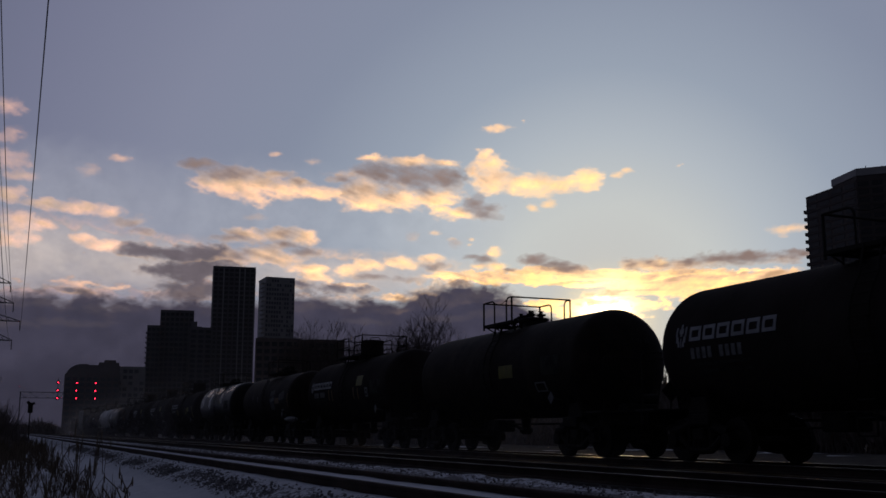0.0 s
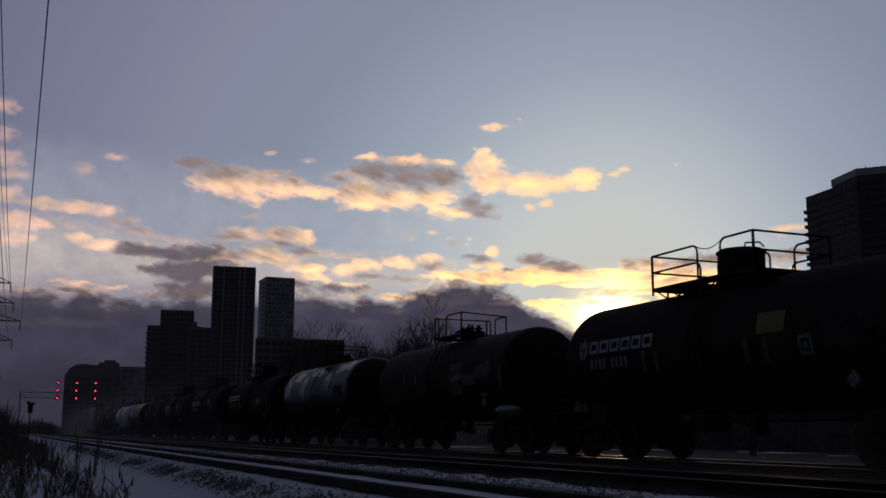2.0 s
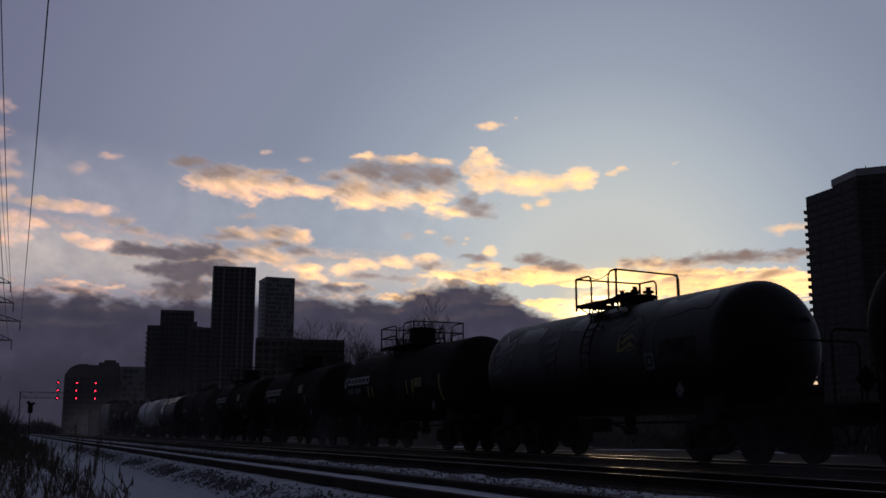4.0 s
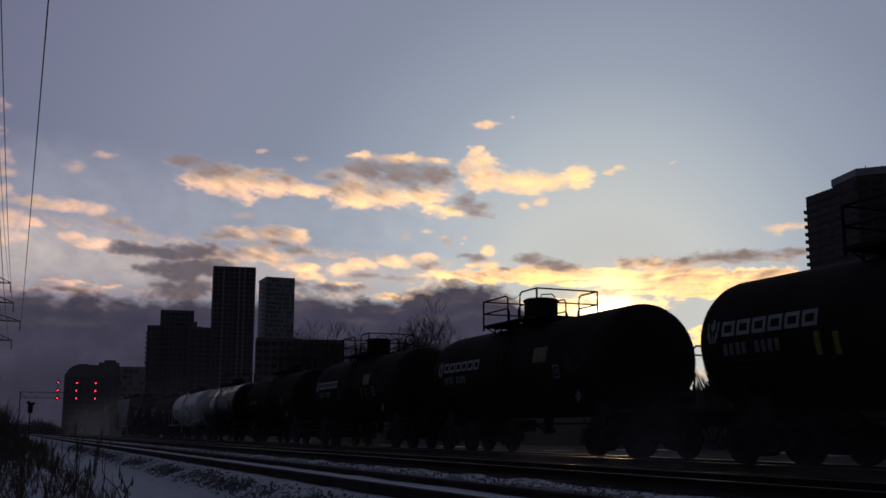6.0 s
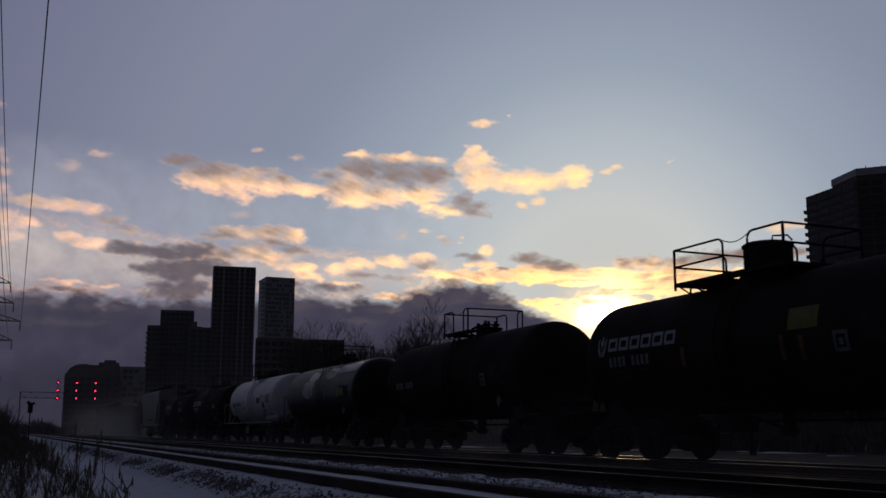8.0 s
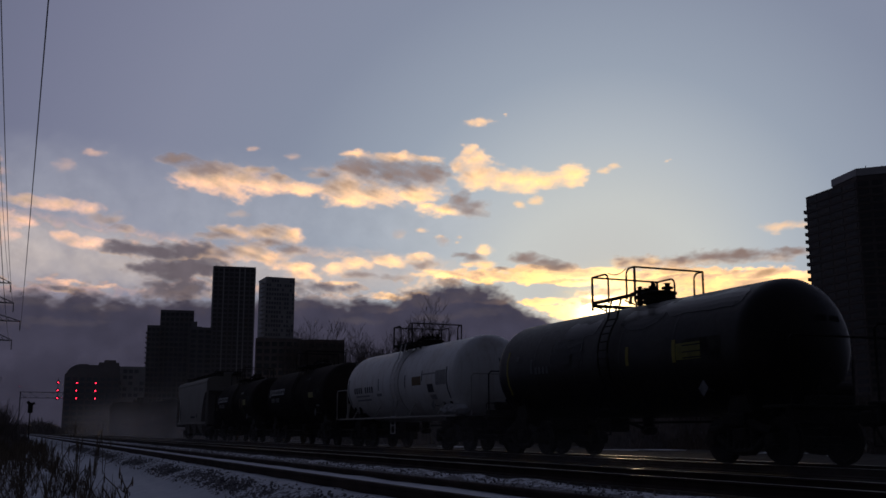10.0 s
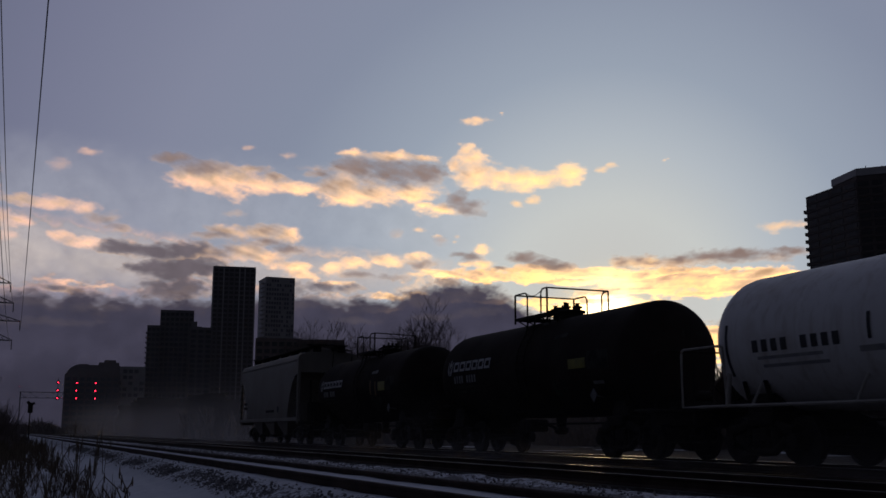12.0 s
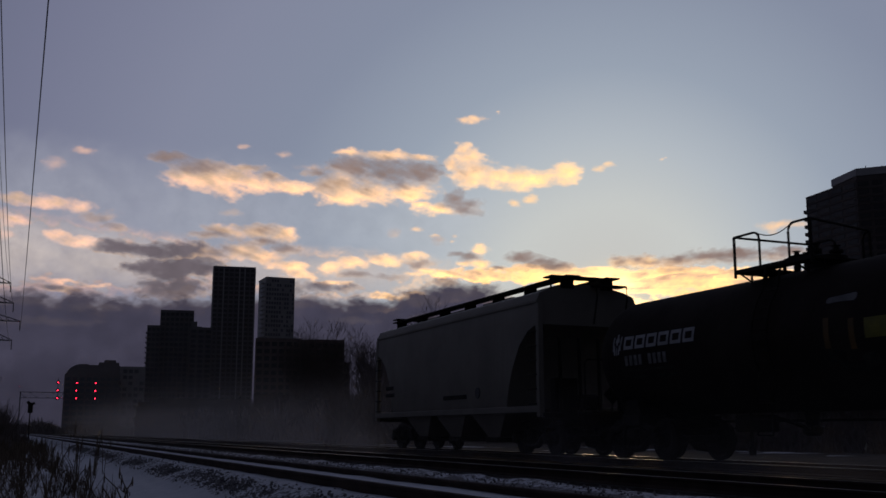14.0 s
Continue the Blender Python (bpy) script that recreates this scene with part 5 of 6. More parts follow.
cloud("puff", 1.10, [(18.78, 15.17, 0.85, 0.28, -0.3), (19.33, 14.45, 1.60, 0.66, 0.8), (21.17, 14.29, 1.90, 0.85, 1.05), (22.91, 14.20, 1.40, 0.95, 1.1), (21.20, 15.10, 1.80, 0.34, -0.2), (23.10, 15.05, 0.90, 0.34, -0.1), (18.32, 13.36, 1.79, 0.88, 0.0), (17.00, 14.10, 0.90, 0.30, 0.7), (18.65, 12.67, 1.95, 0.51, -0.3), (20.44, 13.07, 1.76, 0.82, 0.1), (22.40, 13.10, 1.89, 0.66, -0.1)])
cloud("puff", 0.95, [(25.12, 15.54, 0.53, 0.38, -0.3), (25.57, 14.90, 1.11, 0.57, -0.2), (24.78, 14.60, 0.66, 0.51, 0.2), (25.83, 14.08, 1.57, 0.89, 0.0), (27.78, 13.79, 2.07, 0.76, -0.2), (29.56, 13.78, 1.74, 0.50, -0.2), (31.18, 13.95, 1.02, 0.69, -0.2)])
cloud("wisp", 0.80, [(32.94, 14.07, 0.57, 0.25, 0.0), (33.52, 14.36, 0.44, 0.25, 0.0)])
cloud("puff", 1.00, [(25.00, 12.72, 0.78, 0.62, 1.2), (25.60, 12.22, 1.10, 0.58, 1.2), (23.86, 12.13, 1.43, 0.44, 0.0), (22.88, 12.38, 0.85, 0.32, -0.1)])
cloud("wisp", 0.80, [(28.24, 12.49, 0.52, 0.25, 0.0), (29.12, 12.69, 0.64, 0.32, 0.0)])
cloud("wisp", 0.70, [(-1.18, 16.66, 1.17, 0.57, 0.1), (-1.02, 15.22, 1.00, 0.58, 0.2), (-0.78, 13.94, 1.28, 0.58, 0.0), (-0.18, 13.26, 1.12, 0.41, 0.2)])
cloud("puff", 0.80, [(-0.79, 12.18, 1.38, 0.47, 0.3), (1.04, 11.89, 1.42, 0.38, 0.3), (2.90, 11.79, 1.51, 0.45, -0.1), (4.21, 11.64, 1.06, 0.45, 0.0), (5.57, 11.15, 1.25, 0.36, 0.8), (6.55, 10.69, 0.84, 0.24, 0.9)])
cloud("puff", 0.85, [(-0.00, 10.78, 1.22, 0.53, 0.1), (1.12, 10.65, 0.96, 0.38, 0.0), (-0.49, 9.89, 1.21, 0.53, 0.1)])
cloud("puff", 0.95, [(3.23, 10.13, 0.87, 0.39, -0.2), (4.32, 9.78, 1.23, 0.48, -0.1)])
cloud("dark", 1.40, [(5.94, 9.62, 1.43, 0.55, 0.9), (7.74, 9.58, 2.13, 0.61, 1.0), (9.71, 9.72, 1.66, 0.62, 0.9)])
cloud("puff", 1.05, [(11.80, 10.85, 1.69, 0.36, 0.2), (13.56, 10.85, 1.97, 0.46, 0.25), (15.32, 10.72, 0.83, 0.50, 0.0), (11.00, 10.50, 1.50, 0.30, 0.9), (13.90, 10.35, 1.40, 0.30, 0.8), (15.30, 9.95, 1.00, 0.38, 1.1), (12.53, 9.83, 1.60, 0.50, 0.2), (14.04, 9.50, 1.33, 0.45, 0.2), (10.69, 9.54, 1.42, 0.50, 1.0), (15.40, 9.00, 1.20, 0.32, -0.2)])
cloud("dark", 1.50, [(8.70, 8.45, 2.13, 0.80, 1.1), (9.90, 8.80, 1.85, 0.68, 1.0), (7.48, 8.71, 1.32, 0.49, 0.9), (9.19, 7.63, 2.45, 0.74, 1.0)])
cloud("puff", 0.85, [(15.68, 8.57, 1.08, 0.40, 0.1), (17.42, 8.96, 1.09, 0.42, -0.2), (18.76, 9.22, 1.00, 0.36, -0.1), (19.00, 8.58, 1.10, 0.26, 1.1), (20.80, 9.42, 1.22, 0.38, -0.2), (22.40, 9.55, 1.00, 0.32, -0.1), (22.70, 9.20, 1.00, 0.30, 1.0), (21.00, 8.48, 1.00, 0.30, 1.0), (22.20, 8.70, 0.90, 0.26, 0.1), (23.10, 8.90, 0.80, 0.22, 0.0)])
cloud("puff", 0.95, [(24.60, 9.80, 0.70, 0.24, 1.1), (25.35, 9.55, 0.90, 0.30, 1.0), (25.95, 10.04, 0.62, 0.38, -0.2), (25.84, 9.15, 0.85, 0.38, -0.2), (24.90, 9.15, 0.60, 0.26, 0.2)])
cloud("wisp", 0.50, [(21.10, 10.85, 0.45, 0.38, 0.9)])
cloud("wisp", 0.80, [(22.62, 11.08, 0.42, 0.19, 0.2)])
cloud("wisp", 0.80, [(23.53, 10.44, 0.55, 0.30, 1.2), (24.60, 10.66, 0.40, 0.22, 0.5)])
cloud("wisp", 0.80, [(23.45, 10.78, 0.38, 0.13, -0.3), (24.55, 10.48, 0.24, 0.12, -0.3)])
cloud("wisp", 0.60, [(12.27, 11.69, 0.80, 0.26, 0.9)])
cloud("sky_wash", 1.00, [(2.0, 11.5, 9.0, 4.2, 1.0), (12.0, 11.5, 10.0, 3.8, 1.0), (21.0, 11.5, 7.0, 3.2, 1.0)])
cloud("veil", 1.00, [(-0.03, 9.15, 6.57, 2.63, 0.0), (5.69, 8.87, 6.67, 2.13, 0.0), (17.11, 8.59, 8.99, 1.58, 0.0)])
cloud("glow", 1.20, [(25.77, 8.55, 3.52, 0.44, 0.2), (28.65, 8.64, 2.54, 0.51, 0.0), (31.82, 8.64, 3.73, 0.44, 0.1), (35.55, 8.41, 3.92, 0.40, 0.3), (40.06, 8.23, 3.46, 0.43, 0.2), (30.60, 8.20, 3.00, 0.22, -0.6)])
cloud("glow", 1.20, [(34.59, 7.63, 4.24, 0.34, 0.5), (32.40, 6.94, 3.39, 0.50, -0.2), (28.60, 7.05, 1.40, 0.30, 0.0), (38.83, 7.43, 3.50, 0.37, 0.2), (36.14, 7.96, 4.48, 0.74, -0.3), (40.18, 7.80, 3.17, 0.79, -0.4), (42.65, 7.81, 1.69, 0.72, -0.3), (37.97, 8.32, 2.96, 0.49, -0.3), (31.76, 6.32, 2.79, 0.44, -0.3)])
cloud("puff", 1.30, [(28.19, 9.51, 1.15, 0.46, 1.15), (29.46, 9.14, 1.27, 0.38, 1.1), (30.50, 8.95, 1.01, 0.32, 0.8)])
cloud("dark", 1.10, [(33.72, 9.16, 1.18, 0.41, 0.8), (34.90, 9.31, 0.80, 0.28, 0.6)])
cloud("puff", 1.30, [(36.65, 9.12, 1.51, 0.37, 0.6), (38.32, 9.32, 1.79, 0.52, 0.95), (40.11, 9.24, 2.04, 0.58, 1.1), (41.71, 9.12, 1.61, 0.46, 1.0), (42.74, 9.37, 1.02, 0.30, 0.7), (34.64, 8.98, 1.54, 0.30, 0.5)])
# the sun's hot glow painted as cloud; negative tones keep these lobes brightest
cloud("glow", 0.90, [(31.59, 6.54, 2.20, 0.75, -2.2), (33.02, 6.95, 1.90, 0.45, -1.8), (29.88, 6.63, 1.60, 0.36, -1.8)])
cloud("dark", 1.00, [(30.23, 8.24, 1.89, 0.16, 0.6), (26.74, 8.92, 1.60, 0.19, 0.6), (36.17, 8.76, 1.82, 0.15, 0.5)])
cloud("wisp", 0.90, [(42.30, 10.69, 1.49, 0.33, 0.1)])
cloud("bank", 1.50, [(-1.20, 3.20, 2.50, 4.15, 1.0), (1.20, 3.20, 2.50, 4.30, 1.0), (3.70, 3.20, 2.50, 4.45, 1.0), (6.30, 3.20, 2.50, 4.25, 1.0), (8.90, 3.20, 2.50, 4.40, 1.0), (11.60, 3.20, 2.50, 4.50, 1.0), (14.10, 3.20, 2.50, 4.65, 1.0), (16.20, 3.20, 2.50, 4.75, 1.0), (18.40, 3.20, 2.50, 4.40, 1.0), (20.20, 3.20, 2.50, 4.00, 1.0), (22.00, 3.20, 2.50, 4.70, 1.0), (23.60, 3.20, 2.50, 5.25, 1.0), (25.20, 3.20, 2.50, 5.30, 1.0), (26.70, 3.20, 2.00, 4.70, 1.0), (28.10, 3.20, 2.00, 3.70, 1.0), (29.60, 3.20, 2.00, 2.60, 1.0), (31.00, 3.20, 2.00, 1.60, 1.0)])
# lighter streaks laid over the bank paint its faintly sunlit top
cloud("scud", 0.9, [(24.6, 7.6, 1.6, 0.42, 0.5), (26.4, 7.2, 1.4, 0.36, 0.35), (22.6, 7.2, 1.5, 0.36, 0.7), (25.6, 6.5, 1.8, 0.3, 0.8), (23.2, 6.3, 1.8, 0.25, 0.9)])
cloud("scud", 0.8, [(17.4, 7.0, 1.6, 0.3, 0.6), (20.0, 6.7, 1.5, 0.24, 0.6), (15.2, 6.8, 1.4, 0.3, 0.8), (18.8, 6.1, 1.8, 0.25, 0.9)])
cloud("scud", 0.8, [(1.2, 6.6, 2.2, 0.3, 0.8), (4.6, 6.5, 1.8, 0.28, 0.8), (3.0, 5.7, 2.4, 0.25, 0.9), (-0.5, 5.4, 2.0, 0.3, 0.9)])
cloud("deep", 1.1, [(-2.5, 1.0, 4.5, 3.6, 1.0), (2.5, 1.0, 4.5, 3.8, 1.0), (7.5, 1.0, 4.5, 3.6, 1.0), (12.5, 1.0, 4.5, 3.2, 1.0), (17.5, 1.0, 4.5, 2.6, 1.0)])
cloud("dark", 1.00, [(16.80, 7.83, 1.08, 0.32, 1.0), (18.39, 7.78, 1.02, 0.32, 0.9), (14.74, 8.05, 1.14, 0.38, 1.0), (24.00, 8.31, 0.96, 0.32, 0.8), (2.88, 7.36, 1.43, 0.24, 0.7)])
# bright wisps added along the bank's top paint its sunlit rim
cloud("wisp", 1.20, [(20.31, 7.45, 1.28, 0.22, -0.4), (21.85, 7.55, 1.09, 0.19, -0.3)])
cloud("wisp", 1.00, [(3.15, 7.64, 1.43, 0.15, -0.3), (5.02, 7.57, 0.88, 0.15, -0.2)])
cloud("wisp", 1.00, [(17.43, 8.15, 1.28, 0.19, -0.3)])
cloud("dark", 0.90, [(41.96, 5.86, 4.71, 0.33, 0.9)])
cloud("glow", 1.2, [(41.61, 4.85, 3.90, 0.72, 0.1), (39.01, 5.0, 2.90, 0.75, 0.1), (41.5, 4.0, 4.2, 0.6, 0.3)])
cloud("puff", 0.95, [(41.23, 3.0, 5.25, 0.70, 0.5), (42.6, 3.5, 1.2, 0.6, 0.6)])
cloud("glow", 1.2, [(41.44, 1.9, 4.68, 0.9, 0.3)])


# ---------------------------------------------------------------- trackside things
def signal_gantry(x=-250.0):
    g = thing("signal_gantry", "steel signal gantry over the tracks with red lights", "signal gantry", pose(x, 0, 0))
    lo, hi, y0, y1 = 8.05, 9.35, 2.6, 21.5
    for z in (lo, hi):
        for dx in (-0.5, 0.5):
            bm = bmesh.new()
            box(bm, dx - 0.05, dx + 0.05, y0, y1, z - 0.05, z + 0.05)
            part("truss_chord", bm, GALVANISED, g)
    n = 16
    for k in range(n):
        a, b = y0 + (y1 - y0) * k / n, y0 + (y1 - y0) * (k + 1) / n
        bm = bmesh.new()
        tube(bm, [(0.5, a, lo if k % 2 else hi), (0.5, b, hi if k % 2 else lo)], 0.045, 5)
        tube(bm, [(0.5, b, lo), (0.5, b, hi)], 0.035, 5)
        part("truss_web", bm, GALVANISED, g)
    for y in (y0 + 0.2, y1 - 0.2):
        for dx in (-0.5, 0.5):
            bm = bmesh.new()
            box(bm, dx - 0.11, dx + 0.11, y - 0.11, y + 0.11, -0.8, hi)
            part("leg", bm, GALVANISED, g)
        for k in range(5):
            bm = bmesh.new()
            tube(bm, [(-0.5, y, -0.6 + k * 1.8), (0.5, y, 1.2 + k * 1.8)], 0.04, 5)
            part("leg_brace", bm, GALVANISED, g)
    for y in (10.6, 14.6, 18.75):
        bm = bmesh.new()
        tube(bm, [(0.7, y, 7.6), (0.7, y, 12.6)], 0.07)
        part("signal_mast", bm, GALVANISED, g)
        for z in (8.05, 9.8, 11.58):
            bm = bmesh.new()
            lathe(bm, [(0.72, 0.4), (0.76, 0.4), (0.77, 0.22), (0.95, 0.22)], "X", (0, y, z), 20)
            head = part("signal_head", bm, STEEL_DARK, g, "black round signal head")
            bm = bmesh.new()
            lathe(bm, [(0.95, 0.135), (1.0, 0.12), (1.04, 0.08), (1.06, 0.01)], "X", (0, y, z), 20)
            part("red_lens", bm, RED_LIGHT, head, "lit red lens")
    return g


signal_gantry()


def dwarf_signal():
    s = thing("signal_post", "dark trackside signal post with a hooded head", "signal post", pose(-120, 2.45, ground_z(2.45)))
    bm = bmesh.new()
    lathe(bm, [(0, 0.16), (0.12, 0.16), (0.14, 0.07), (3.4, 0.06)], "Z", (0, 0, 0), 10)
    part("post", bm, STEEL_DARK, s)
    bm = bmesh.new()
    box(bm, -0.15, 0.2, -0.26, 0.26, 3.0, 3.95, 0.08)
    part("signal_head", bm, STEEL_DARK, s)
    bm = bmesh.new()
    tube(bm, [(0.0, -0.32, 4.25), (0.0, 0.0, 3.85), (0.0, 0.42, 4.1)], [0.16, 0.24, 0.13], 8)
    part("hood", bm, STEEL_DARK, s)


dwarf_signal()


def pylon(x, y, scale, zbase=-0.8):
    """A lattice transmission tower with four pairs of tapering arms."""
    p = thing("transmission_tower", "grey lattice transmission tower with four cross-arms", "transmission tower", pose(x, y, zbase))
    top = 38.0 * scale

    def half(z):
        return (2.6 * (1 - z / top) + 0.45) * scale
    for sx in (-1, 1):
        for sy in (-1, 1):
            bm = bmesh.new()
            tube(bm, [(sx * half(z), sy * half(z), z) for z in (0, top * 0.5, top)], 0.11 * scale, 4)
            part("leg", bm, GALVANISED, p)
    for k in range(14):
        z0, z1 = top * k / 14, top * (k + 1) / 14
        bm = bmesh.new()
        for s in (-1, 1):
            tube(bm, [(-half(z0), s * half(z0), z0), (half(z1), s * half(z1), z1)], 0.05 * scale, 4)
            tube(bm, [(half(z0), s * half(z0), z0), (-half(z1), s * half(z1), z1)], 0.05 * scale, 4)
            tube(bm, [(s * half(z0), -half(z0), z0), (s * half(z1), half(z1), z1)], 0.05 * scale, 4)
            tube(bm, [(s * half(z0), half(z0), z0), (s * half(z1), -half(z1), z1)], 0.05 * scale, 4)
        part("lattice_panel", bm, GALVANISED, p)
    for z, reach in ((34.7, 3.6), (30.2, 4.5), (26.1, 6.2), (21.7, 4.7)):
        for s in (-1, 1):
            bm = bmesh.new()
            h = half(z * scale)
            for dx in (-h, h):
                tube(bm, [(dx, s * h, z * scale), (0, s * reach * scale, (z - 0.1) * scale)], 0.09 * scale, 4)
                tube(bm, [(dx, s * h, (z + 1.4) * scale), (0, s * reach * scale, z * scale)], 0.06 * scale, 4)
            for f in (0.25, 0.5, 0.75):
                tube(bm, [(0, s * reach * f * scale, (z + 1.3 * (1 - f)) * scale), (0, s * reach * (f + 0.15) * scale, (z - 0.1) * scale)], 0.05 * scale, 4)
            arm = part("cross_arm", bm, GALVANISED, p)
            bm = bmesh.new()
            lathe(bm, [(-2.2, 0.05), (-1.9, 0.12), (-1.6, 0.08), (-1.3, 0.12), (-1.0, 0.08), (-0.7, 0.12), (-0.1, 0.04)], "Z", (0, s * reach * scale * 0.98, z * scale), 8)
            part("insulator", bm, CABLE, arm)


pylon(-250, -4.45, 1.0)
pylon(-520, -9.0, 1.0)


def conductor(ya, za, yb, zb, xa=-250.0, xb=110.0, sag=9.0, radius=0.03, xc=-520.0):
    """One overhead wire hanging between towers."""
    bm = bmesh.new()
    pts = []
    for k in range(61):
        f = k / 60
        pts.append((xa + (xb - xa) * f, ya + (yb - ya) * f, za + (zb - za) * f - 4 * sag * f * (1 - f)))
    tube(bm, pts, radius, 5)
    solid("power_line", bm, CABLE, "thin overhead power line strung between lattice towers", "power line", group="overhead wires")


conductor(1.75, 23.6, -0.55, 30.0, sag=11.0)
conductor(0.25, 27.6, -3.3, 36.0, sag=10.0)
conductor(-0.85, 32.2, -4.2, 42.0, sag=10.0)
conductor(0.25, 19.3, -2.6, 24.0, sag=8.0)


def street_lamp():
    x, y = -46.2, 38.3
    l = thing("street_lamp", "street lamp with a lantern head on a tall pole", "street lamp", pose(x, y, ground_z(y)))
    bm = bmesh.new()
    lathe(bm, [(0, 0.2), (0.5, 0.18), (0.55, 0.1), (7.6, 0.06)], "Z", (0, 0, 0), 12)
    part("pole", bm, STEEL_DARK, l)
    bm = bmesh.new()
    lathe(bm, [(7.55, 0.1), (7.6, 0.2), (7.72, 0.3), (7.9, 0.36), (8.0, 0.37), (8.01, 0.3)], "Z", (0, 0, 0), 18)
    part("lantern", bm, FROST_GLASS, l, "pale frosted lantern bowl", True)
    bm = bmesh.new()
    lathe(bm, [(8.0, 0.40), (8.03, 0.47), (8.1, 0.47), (8.28, 0.42), (8.36, 0.36), (8.39, 0.2), (8.4, 0.01)], "Z", (0, 0, 0), 18)
    part("cap", bm, STEEL_DARK, l)


street_lamp()


def utility_pole():
    x, y = spot(40.35, 132)
    p = thing("utility_pole", "weathered wooden utility pole with two cross-arms", "utility pole", pose(x, y, ground_z(y), 0, 0, 52))
    bm = bmesh.new()
    lathe(bm, [(0, 0.19), (6, 0.16), (11.4, 0.12)], "Z", (0, 0, 0), 12)
    part("pole", bm, TIE_WOOD, p)
    for z, reach in ((11.0, 1.3), (9.6, 0.95)):
        bm = bmesh.new()
        box(bm, -0.16, -0.05, -reach, reach, z - 0.07, z + 0.07, 0.01)
        arm = part("cross_arm", bm, TIE_WOOD, p)
        for s in (-0.94, -0.4, 0.4, 0.94):
            bm = bmesh.new()
            lathe(bm, [(z + 0.06, 0.03), (z + 0.12, 0.08), (z + 0.17, 0.06), (z + 0.22, 0.08), (z + 0.27, 0.02)], "Z", (-0.1, s * reach, 0), 8)
            part("insulator", bm, CABLE, arm)


utility_pole()


def grow(bm, p, d, length, radius, level, rnd, spread):
    """A limb that bends, tapers and forks."""
    pts, rad = [p], [radius]
    n = 4 if level > 1 else 3
    for k in range(n):
        d = (d + Vector((rnd.uniform(-1, 1), rnd.uniform(-1, 1), rnd.uniform(-0.4, 0.8))) * 0.16).normalized()
        p = p + d * length / n
        pts.append(p)
        rad.append(max(0.014, radius * (1 - 0.55 * (k + 1) / n)))
    tube(bm, pts, rad, 6 if level > 2 else 4 if level > 1 else 3)
    if level == 0:
        return
    for k in range(rnd.randint(3, 4) if level > 1 else rnd.randint(3, 5)):
        at = pts[rnd.randint(1, n)]
        turn = Vector((rnd.uniform(-1, 1), rnd.uniform(-1, 1), rnd.uniform(-0.1, 0.9)))
        grow(bm, at, (d * (1 - spread) + turn * spread).normalized(), length * rnd.uniform(0.5, 0.75), rad[n] * rnd.uniform(0.7, 0.95), level - 1, rnd, spread)


def bare_tree(seed, height, levels=4):
    rnd = random.Random(seed)
    t = thing("bare_tree", "leafless winter tree with fine upright twigs", "tree", group="bare trees beyond the tracks")
    bm = bmesh.new()
    lean = Vector((rnd.uniform(-0.06, 0.06), rnd.uniform(-0.06, 0.06), 1))
    trunk = [lean * height * f for f in (0, 0.12, 0.25, 0.38, 0.5)]
    rads = [height * 0.02 * (1 - f) for f in (0, 0.15, 0.3, 0.42, 0.55)]
    tube(bm, trunk, rads, 8)
    part("trunk", bm, BARK, t)
    bm = bmesh.new()
    for k in range(9):
        f = 0.2 + 0.3 * k / 8
        a = k * 2.4 + rnd.uniform(-0.4, 0.4)
        grow(bm, lean * height * f, Vector((math.cos(a) * 0.6, math.sin(a) * 0.6, 1.1)).normalized(), height * rnd.uniform(0.24, 0.34), height * 0.008, levels - 1, rnd, 0.5)
    grow(bm, lean * height * 0.5, Vector((0, 0, 1)), height * 0.3, height * 0.009, levels - 1, rnd, 0.45)
    part("crown", bm, BARK, t)
    return t


SEEDLINGS = [bare_tree(4, 18.5, 5), bare_tree(9, 15.5, 5), bare_tree(21, 12.0)]


def stand(k, az, dist, turn, first=False):
    x, y = spot(az, dist)
    m = pose(x, y, ground_z(y) - 0.1, 0, 0, turn)
    if first:
        SEEDLINGS[k].matrix_basis = m
    else:
        copy_thing(SEEDLINGS[k], m)


stand(0, 21.8, 150, 0, True)
stand(1, 20.6, 165, 40, True)
stand(2, 17.6, 190, 80, True)
for k, az, dist, turn in ((0, 22.6, 185, 130), (1, 16.7, 240, 20), (1, 15.6, 250, 200), (2, 19.4, 130, 10), (2, 18.6, 120, 250), (1, 17.0, 210, 300), (0, 19.8, 220, 77), (2, 14.6, 200, 160), (2, 23.8, 140, 300), (2, 27.0, 130, 30), (2, 35.5, 120, 60), (0, 15.0, 182, 15), (0, 15.6, 188, 210), (0, 16.3, 180, 95), (0, 17.0, 186, 330), (0, 20.4, 175, 60), (1, 22.2, 150, 270), (0, 18.8, 185, 190)):
    stand(k, az, dist, turn)


